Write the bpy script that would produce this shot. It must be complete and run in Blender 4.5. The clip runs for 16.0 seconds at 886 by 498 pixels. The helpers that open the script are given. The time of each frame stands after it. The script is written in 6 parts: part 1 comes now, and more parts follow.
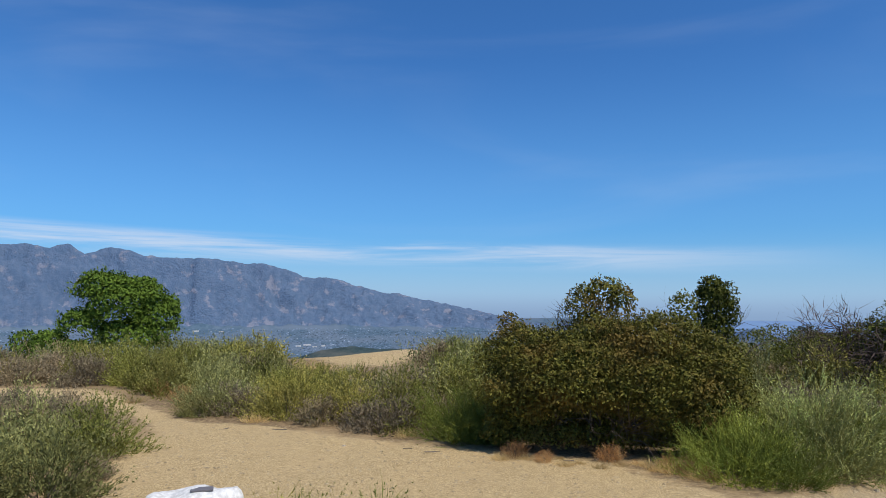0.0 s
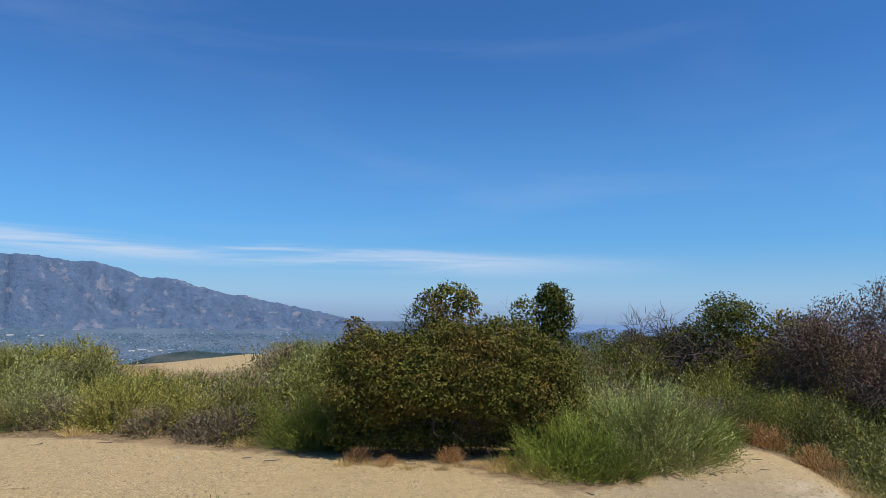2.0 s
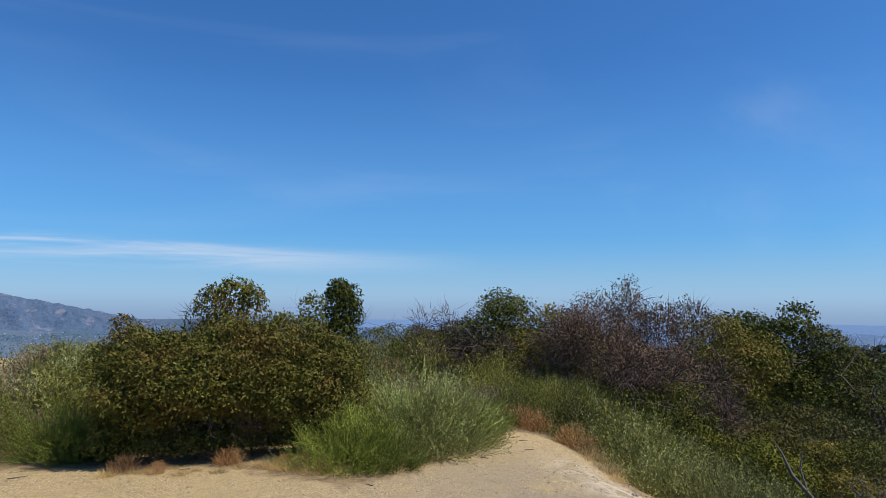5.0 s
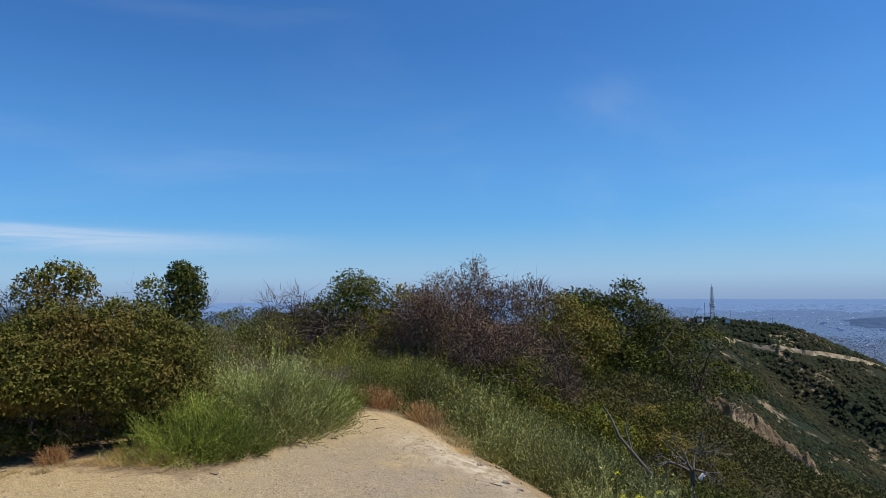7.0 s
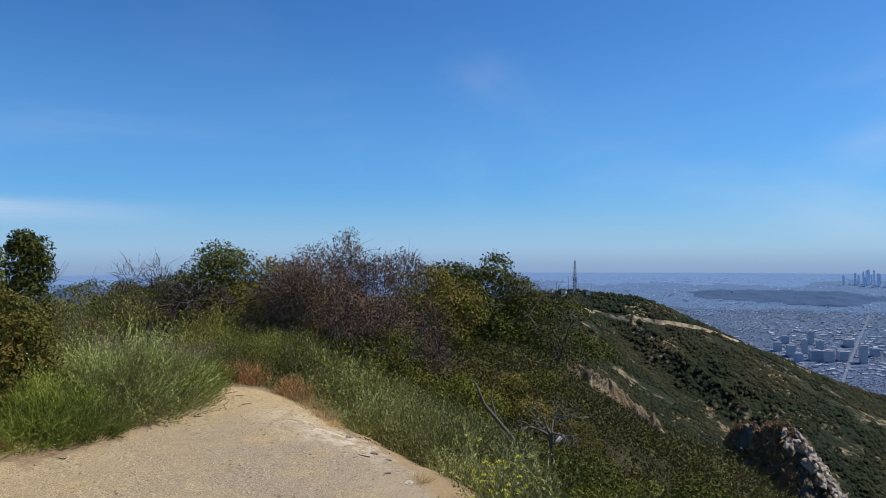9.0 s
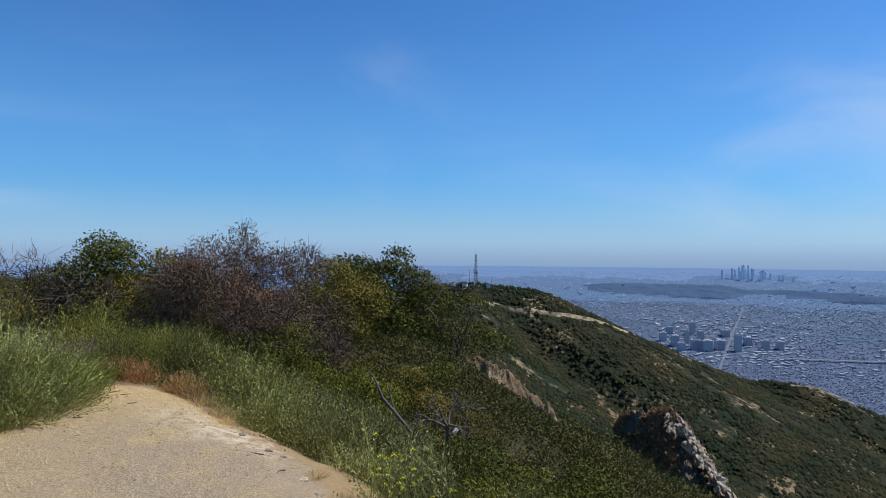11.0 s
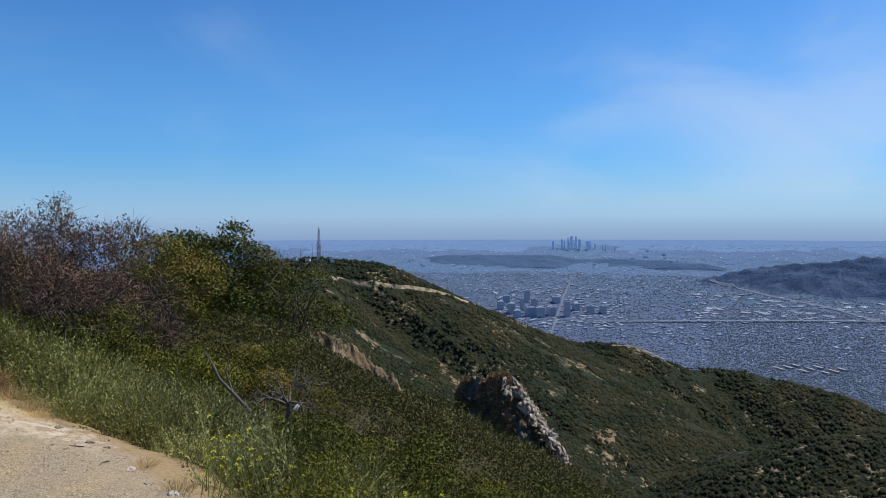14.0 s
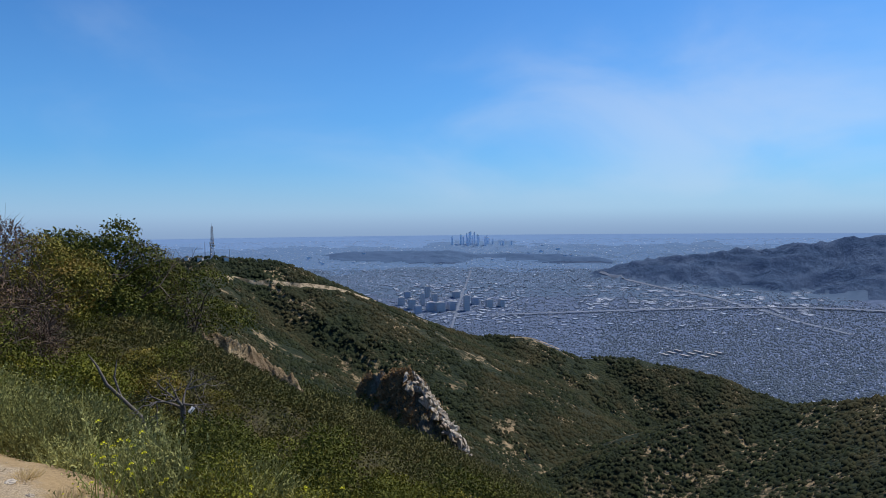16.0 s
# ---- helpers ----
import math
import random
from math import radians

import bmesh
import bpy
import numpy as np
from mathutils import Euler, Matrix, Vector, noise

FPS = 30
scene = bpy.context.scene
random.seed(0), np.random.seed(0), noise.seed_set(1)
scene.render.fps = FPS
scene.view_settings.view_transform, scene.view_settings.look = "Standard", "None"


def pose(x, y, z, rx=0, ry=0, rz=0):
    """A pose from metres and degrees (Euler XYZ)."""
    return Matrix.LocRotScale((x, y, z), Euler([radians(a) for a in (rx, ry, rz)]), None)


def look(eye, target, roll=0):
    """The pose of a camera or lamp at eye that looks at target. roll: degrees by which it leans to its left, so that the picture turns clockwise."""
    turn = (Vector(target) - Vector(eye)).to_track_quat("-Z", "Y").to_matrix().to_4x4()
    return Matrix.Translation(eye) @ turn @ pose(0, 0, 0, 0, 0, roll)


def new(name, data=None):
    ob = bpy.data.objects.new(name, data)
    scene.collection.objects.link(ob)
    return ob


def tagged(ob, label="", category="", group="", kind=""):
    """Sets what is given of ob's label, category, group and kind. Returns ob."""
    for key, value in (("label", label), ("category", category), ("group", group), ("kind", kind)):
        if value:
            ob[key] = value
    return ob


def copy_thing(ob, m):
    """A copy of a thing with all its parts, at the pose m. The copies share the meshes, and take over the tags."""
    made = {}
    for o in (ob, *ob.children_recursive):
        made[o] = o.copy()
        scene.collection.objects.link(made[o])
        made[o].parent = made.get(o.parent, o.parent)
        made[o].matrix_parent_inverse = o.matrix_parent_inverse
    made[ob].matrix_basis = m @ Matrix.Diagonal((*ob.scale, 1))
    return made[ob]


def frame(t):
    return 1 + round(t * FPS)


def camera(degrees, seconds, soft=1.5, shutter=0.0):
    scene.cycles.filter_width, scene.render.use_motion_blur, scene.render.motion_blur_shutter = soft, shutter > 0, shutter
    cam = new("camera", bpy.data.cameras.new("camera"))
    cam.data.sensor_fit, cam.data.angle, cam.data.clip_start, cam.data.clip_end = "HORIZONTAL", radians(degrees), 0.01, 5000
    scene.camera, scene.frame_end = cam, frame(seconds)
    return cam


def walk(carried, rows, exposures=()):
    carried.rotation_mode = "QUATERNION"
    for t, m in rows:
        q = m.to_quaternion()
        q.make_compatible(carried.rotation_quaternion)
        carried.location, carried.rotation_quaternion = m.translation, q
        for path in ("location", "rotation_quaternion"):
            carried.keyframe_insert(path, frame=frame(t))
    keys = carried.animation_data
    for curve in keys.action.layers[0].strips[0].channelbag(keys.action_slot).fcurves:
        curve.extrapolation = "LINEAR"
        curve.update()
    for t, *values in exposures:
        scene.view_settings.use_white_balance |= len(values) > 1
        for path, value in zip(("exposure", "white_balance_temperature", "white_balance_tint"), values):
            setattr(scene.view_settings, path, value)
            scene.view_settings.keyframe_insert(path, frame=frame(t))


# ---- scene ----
cam = camera(65.9, 16.0, soft=0.6)
EYE = 1.65
# seconds, clockwise heading from +y, pitch, lean, and the step aside from the first stand
PATH = [
    (0, 0.21, 4.55, 0.40, 0.008, 0.002, 0.009),
    (0.5, 3.96, 4.50, 0.12, 0.041, -0.027, 0.021),
    (1, 7.63, 4.53, 0.62, 0.049, -0.012, 0.017),
    (1.5, 10.15, 4.88, 0.93, 0.050, -0.013, 0.024),
    (2, 12.58, 4.95, 0.82, 0.052, -0.011, 0.028),
    (2.5, 14.86, 5.09, 0.61, 0.064, -0.026, 0.029),
    (3, 17.71, 5.15, 0.15, 0.081, -0.034, 0.032),
    (3.5, 20.92, 4.87, 0.02, 0.101, -0.026, 0.031),
    (4, 24.16, 4.95, 0.23, 0.115, -0.037, 0.030),
    (6.5, 38.44, 3.63, -0.20, 0.155, -0.097, 0.022),
    (7, 41.91, 3.17, -0.52, 0.163, -0.104, 0.022),
    (7.5, 44.46, 2.42, -0.47, 0.163, -0.115, 0.017),
    (8, 47.60, 1.42, -0.38, 0.178, -0.105, 0.019),
    (8.5, 50.23, 0.96, -0.04, 0.185, -0.119, 0.023),
    (9, 52.39, 0.84, -0.17, 0.177, -0.136, 0.029),
    (11.5, 62.36, 0.12, -0.11, 0.179, -0.193, 0.052),
    (12, 64.23, 0.01, -0.81, 0.185, -0.205, 0.055),
    (12.5, 66.79, -0.29, -0.57, 0.181, -0.213, 0.045),
    (13, 69.33, -1.46, -0.52, 0.177, -0.219, 0.043),
    (13.5, 71.15, -1.97, -0.14, 0.180, -0.224, 0.046),
    (14, 73.59, -1.93, -0.14, 0.187, -0.229, 0.048),
    (14.5, 76.37, -1.51, 0.25, 0.179, -0.251, 0.054),
    (15, 79.10, -0.74, 0.83, 0.140, -0.269, 0.051),
    (15.5, 81.10, -1.33, 0.28, 0.101, -0.281, 0.049),
    (16, 81.96, -2.30, -0.61, 0.070, -0.281, 0.046),
]


def aim(yaw, pitch, roll, dx, dy, dz):
    a, p = radians(yaw), radians(pitch)
    eye = Vector((dx, dy, EYE + dz))
    return look(eye, eye + Vector((math.sin(a) * math.cos(p), math.cos(a) * math.cos(p), math.sin(p))), roll)


walk(cam, [(row[0], aim(*row[1:])) for row in PATH], [(0.0, 0.0), (16.0, 0.0)])

# ---- daylight ----
SUN_AZ, SUN_EL = 133.0, 56.0
sun = new("sun", bpy.data.lights.new("sun", "SUN"))
sun.data.energy, sun.data.angle, sun.data.color = 4.2, radians(0.53), (1.0, 0.94, 0.84)
sun.matrix_world = look((math.sin(radians(SUN_AZ)) * 50, math.cos(radians(SUN_AZ)) * 50, 50 * math.tan(radians(SUN_EL))), (0, 0, 0))


class Nodes:
    """Short-hand for a node tree."""

    def __init__(self, tree):
        self.tree = tree
        tree.nodes.clear()

    def add(self, kind, inputs=(), operation=None, use_clamp=False, blend=None, smooth=False, name=None):
        n = self.tree.nodes.new(kind)
        if operation:
            n.operation, n.use_clamp = operation, use_clamp
        if blend:
            n.data_type, n.blend_type = "RGBA", blend
        if smooth:
            n.interpolation_type = "SMOOTHSTEP"
        if name:
            n.attribute_name = name
        for k, v in dict(inputs).items():
            self.put(n.inputs[k], v)
        return n

    def put(self, socket, v):
        if isinstance(v, bpy.types.NodeSocket):
            self.tree.links.new(v, socket)
        elif isinstance(v, bpy.types.Node):
            self.tree.links.new(v.outputs[0], socket)
        else:
            socket.default_value = v

    def math(self, op, a, b=0.0, clamp=False):
        return self.add("ShaderNodeMath", {0: a, 1: b}, operation=op, use_clamp=clamp).outputs[0]

    def mix(self, fac, a, b, blend="MIX"):
        n = self.add("ShaderNodeMix", {0: fac, 6: rgba(a), 7: rgba(b)}, blend=blend)
        return n.outputs[2]

    def noise(self, scale, detail=4.0, rough=0.55, vec=None, distort=0.0):
        n = self.add("ShaderNodeTexNoise", {"Scale": scale, "Detail": detail, "Roughness": rough, "Distortion": distort})
        if vec is not None:
            self.put(n.inputs["Vector"], vec)
        return n.outputs[0]

    def ramp(self, fac, lo, hi):
        return self.add("ShaderNodeMapRange", {0: fac, 1: lo, 2: hi, 3: 0.0, 4: 1.0}, smooth=True).outputs[0]


def rgba(c):
    return (*c, 1.0) if isinstance(c, tuple) and len(c) == 3 else c


def make_world():
    w = bpy.data.worlds.new("sky")
    w.use_nodes = True
    scene.world = w
    n = Nodes(w.node_tree)
    sky = n.add("ShaderNodeTexSky")
    sky.sky_type, sky.sun_disc, sky.sun_elevation, sky.sun_rotation = "NISHITA", False, radians(SUN_EL), radians(SUN_AZ)
    sky.altitude, sky.air_density, sky.dust_density, sky.ozone_density = 650.0, 1.0, 1.2, 2.5
    co = n.add("ShaderNodeTexCoord").outputs["Generated"]
    xyz = n.add("ShaderNodeSeparateXYZ", {0: co})
    x, y, z = xyz.outputs[0], xyz.outputs[1], xyz.outputs[2]
    # cirrus: thin streaks stretched sideways, in one low bank and in wisps higher up
    flat = n.add("ShaderNodeMapping", {0: co, "Scale": (1.2, 1.2, 22.0)}).outputs[0]
    streak = n.noise(2.2, 7.0, 0.6, flat, 0.5)
    wisp_co = n.add("ShaderNodeMapping", {0: co, "Rotation": (0.35, 0.25, 0.4), "Scale": (1.0, 2.2, 5.0)}).outputs[0]
    wisp = n.noise(1.3, 8.0, 0.5, wisp_co, 0.6)
    tilted = n.math("ADD", z, n.math("MULTIPLY", x, 0.0227))
    low = n.math("MULTIPLY", n.ramp(tilted, 0.045, 0.072), n.math("SUBTRACT", 1.0, n.ramp(tilted, 0.079, 0.094)))
    east = n.ramp(n.math("SUBTRACT", y, n.math("MULTIPLY", x, 0.8)), 0.35, 1.0)
    bank = n.math("MULTIPLY", n.math("MULTIPLY", low, east), n.ramp(streak, 0.3, 0.6))
    high = n.math("MULTIPLY", n.ramp(wisp, 0.5, 0.82), n.ramp(z, 0.03, 0.12))
    west = n.ramp(n.math("SUBTRACT", x, n.math("MULTIPLY", y, 0.9)), 0.35, 1.25)
    veil = n.math("MULTIPLY", n.math("MULTIPLY", west, n.ramp(wisp, 0.34, 0.7)), n.math("MULTIPLY", n.ramp(z, 0.0, 0.05), n.math("SUBTRACT", 1.0, n.ramp(z, 0.12, 0.34))))
    cover = n.math("ADD", n.math("ADD", n.math("MULTIPLY", bank, 0.8), n.math("MULTIPLY", high, 0.13)), n.math("MULTIPLY", veil, 0.33), clamp=True)
    blue = n.mix(1.0, sky.outputs[0], SKY_TINT, "MULTIPLY")
    azure = n.math("MULTIPLY", n.math("SUBTRACT", 1.0, n.ramp(z, 0.08, 0.36)), 0.24)
    blue = n.mix(azure, blue, (2.1, 5.3, 9.2))
    haze = n.math("MULTIPLY", n.math("SUBTRACT", 1.0, n.ramp(z, -0.03, 0.11)), 0.7)
    blue = n.mix(haze, blue, HORIZON)
    both = n.mix(cover, blue, CLOUD)
    both = n.mix(n.math("SUBTRACT", 1.0, n.ramp(z, -0.024, 0.02)), both, MURK)
    bg = n.add("ShaderNodeBackground", {0: both, 1: 0.1})
    n.add("ShaderNodeOutputWorld", {0: bg})


MURK = (2.5, 3.7, 5.7)
SKY_TINT, HORIZON, CLOUD = (0.37, 0.82, 1.31), (4.65, 6.2, 8.5), (6.4, 7.2, 8.6)
make_world()


# ---- materials ----
def surface(name, colour, rough=0.85, bump=None, strength=0.4, distance=0.02, thin=0.0, spec=0.3):
    """colour(n) gives the base colour, bump(n) a height; thin: the share of light let through a leaf."""
    m = bpy.data.materials.new(name)
    m.use_nodes = True
    n = Nodes(m.node_tree)
    base = colour(n)
    p = n.add("ShaderNodeBsdfPrincipled", {"Base Color": rgba(base), "Roughness": rough, "Specular IOR Level": spec})
    if bump:
        n.put(p.inputs["Normal"], n.add("ShaderNodeBump", {"Height": bump(n), "Strength": strength, "Distance": distance}))
    out = p.outputs[0]
    if thin:
        t = n.add("ShaderNodeBsdfTranslucent", {"Color": rgba(base)})
        out = n.add("ShaderNodeMixShader", {0: thin, 1: p, 2: t}).outputs[0]
    n.add("ShaderNodeOutputMaterial", {0: out})
    return m


def foliage(name, tones, thin=0.3, rough=0.7, patch=2.2, spec=0.07):
    """Leaves that differ one by one, in patches and plant by plant."""
    def colour(n):
        one = n.add("ShaderNodeNewGeometry").outputs["Random Per Island"]
        c = n.mix(one, tones[0], tones[1])
        place = n.add("ShaderNodeNewGeometry").outputs["Position"]
        c = n.mix(n.ramp(n.noise(patch, 3.0, 0.6, place), 0.42, 0.66), c, tones[2])
        c = n.mix(n.math("MULTIPLY", n.ramp(n.noise(patch * 4.3, 2.0, 0.6, place), 0.48, 0.62), 0.5), c, tones[0])
        who = n.add("ShaderNodeObjectInfo").outputs["Random"]
        c = n.mix(n.math("MULTIPLY", who, 0.6), c, tones[3])
        age = n.math("FRACT", n.math("MULTIPLY", who, 7.31))
        return n.mix(1.0, c, n.mix(age, (0.85, 0.86, 0.9), (1.7, 1.6, 1.45)), "MULTIPLY")
    return surface(name, colour, rough, thin=thin, spec=spec)


def speckled(name, a, b, c, small, large, rough=0.9, bump=0.5, distance=0.02, at=(0.4, 0.62), spec=0.25):
    def colour(n):
        place = n.add("ShaderNodeNewGeometry").outputs["Position"]
        x = n.mix(n.ramp(n.noise(small, 5.0, 0.65, place), 0.35, 0.68), a, b)
        return n.mix(n.ramp(n.noise(large, 4.0, 0.6, place), *at), x, c)

    def height(n):
        place = n.add("ShaderNodeNewGeometry").outputs["Position"]
        return n.noise(small * 1.7, 6.0, 0.7, place)
    return surface(name, colour, rough, height, bump, distance, spec=spec)


def ground_near():
    def colour(n):
        place = n.add("ShaderNodeNewGeometry").outputs["Position"]
        pad = n.add("ShaderNodeAttribute", name="pad").outputs["Fac"]
        pale = n.add("ShaderNodeAttribute", name="pale").outputs["Fac"]
        fine = n.ramp(n.noise(75.0, 4.0, 0.75, place), 0.4, 0.62)
        grit = n.mix(fine, (0.31, 0.21, 0.092), (0.71, 0.535, 0.29))
        damp = n.ramp(n.noise(1.1, 5.0, 0.6, place), 0.42, 0.66)
        grit = n.mix(n.math("MULTIPLY", damp, 0.45), grit, (0.51, 0.365, 0.185))
        grit = n.mix(n.math("MULTIPLY", n.ramp(n.noise(11.0, 4.0, 0.65, place), 0.48, 0.64), 0.35), grit, (0.34, 0.24, 0.11))
        dark = n.ramp(n.noise(42.0, 3.0, 0.6, place), 0.58, 0.66)
        grit = n.mix(n.math("MULTIPLY", dark, 0.5), grit, (0.16, 0.115, 0.07))
        grey = n.add("ShaderNodeAttribute", name="grey").outputs["Fac"]
        ashen = n.mix(fine, (0.2, 0.155, 0.106), (0.48, 0.385, 0.28))
        grit = n.mix(n.math("MULTIPLY", grey, n.ramp(n.noise(1.6, 5.0, 0.65, place), 0.25, 0.55)), grit, ashen)
        chalk = n.math("MULTIPLY", pale, n.ramp(n.noise(6.0, 5.0, 0.7, place), 0.42, 0.6))
        grit = n.mix(chalk, grit, (0.7, 0.58, 0.43))
        litter = n.mix(n.ramp(n.noise(24.0, 5.0, 0.7, place), 0.35, 0.65), (0.13, 0.085, 0.045), (0.34, 0.24, 0.13))
        dry = n.ramp(n.noise(0.45, 4.0, 0.6, place), 0.44, 0.6)
        litter = n.mix(n.math("MULTIPLY", dry, 0.55), litter, (0.44, 0.31, 0.16))
        ragged = n.math("ADD", pad, n.math("MULTIPLY", n.math("SUBTRACT", n.noise(5.0, 5.0, 0.65, place), 0.5), 0.9))
        return n.mix(n.ramp(ragged, 0.35, 0.62), litter, grit)

    def height(n):
        place = n.add("ShaderNodeNewGeometry").outputs["Position"]
        return n.math("ADD", n.noise(60.0, 5.0, 0.75, place), n.math("MULTIPLY", n.noise(7.0, 4.0, 0.6, place), 1.5))
    return surface("gritty_earth", colour, 0.95, height, 0.6, 0.025, spec=0.15)


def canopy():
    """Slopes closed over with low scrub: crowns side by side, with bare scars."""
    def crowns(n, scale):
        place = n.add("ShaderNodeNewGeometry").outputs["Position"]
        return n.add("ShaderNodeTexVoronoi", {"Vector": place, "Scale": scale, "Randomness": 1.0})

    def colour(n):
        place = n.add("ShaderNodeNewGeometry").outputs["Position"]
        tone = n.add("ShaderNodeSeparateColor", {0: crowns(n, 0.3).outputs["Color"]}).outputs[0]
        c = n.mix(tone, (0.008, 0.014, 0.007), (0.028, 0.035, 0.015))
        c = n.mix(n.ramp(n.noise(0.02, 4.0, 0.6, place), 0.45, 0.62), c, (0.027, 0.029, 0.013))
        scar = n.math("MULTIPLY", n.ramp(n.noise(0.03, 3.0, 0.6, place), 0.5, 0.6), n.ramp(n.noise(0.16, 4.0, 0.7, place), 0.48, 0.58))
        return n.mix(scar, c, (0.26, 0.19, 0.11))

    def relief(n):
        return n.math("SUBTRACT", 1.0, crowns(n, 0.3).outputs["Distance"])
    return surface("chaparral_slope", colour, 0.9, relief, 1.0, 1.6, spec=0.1)


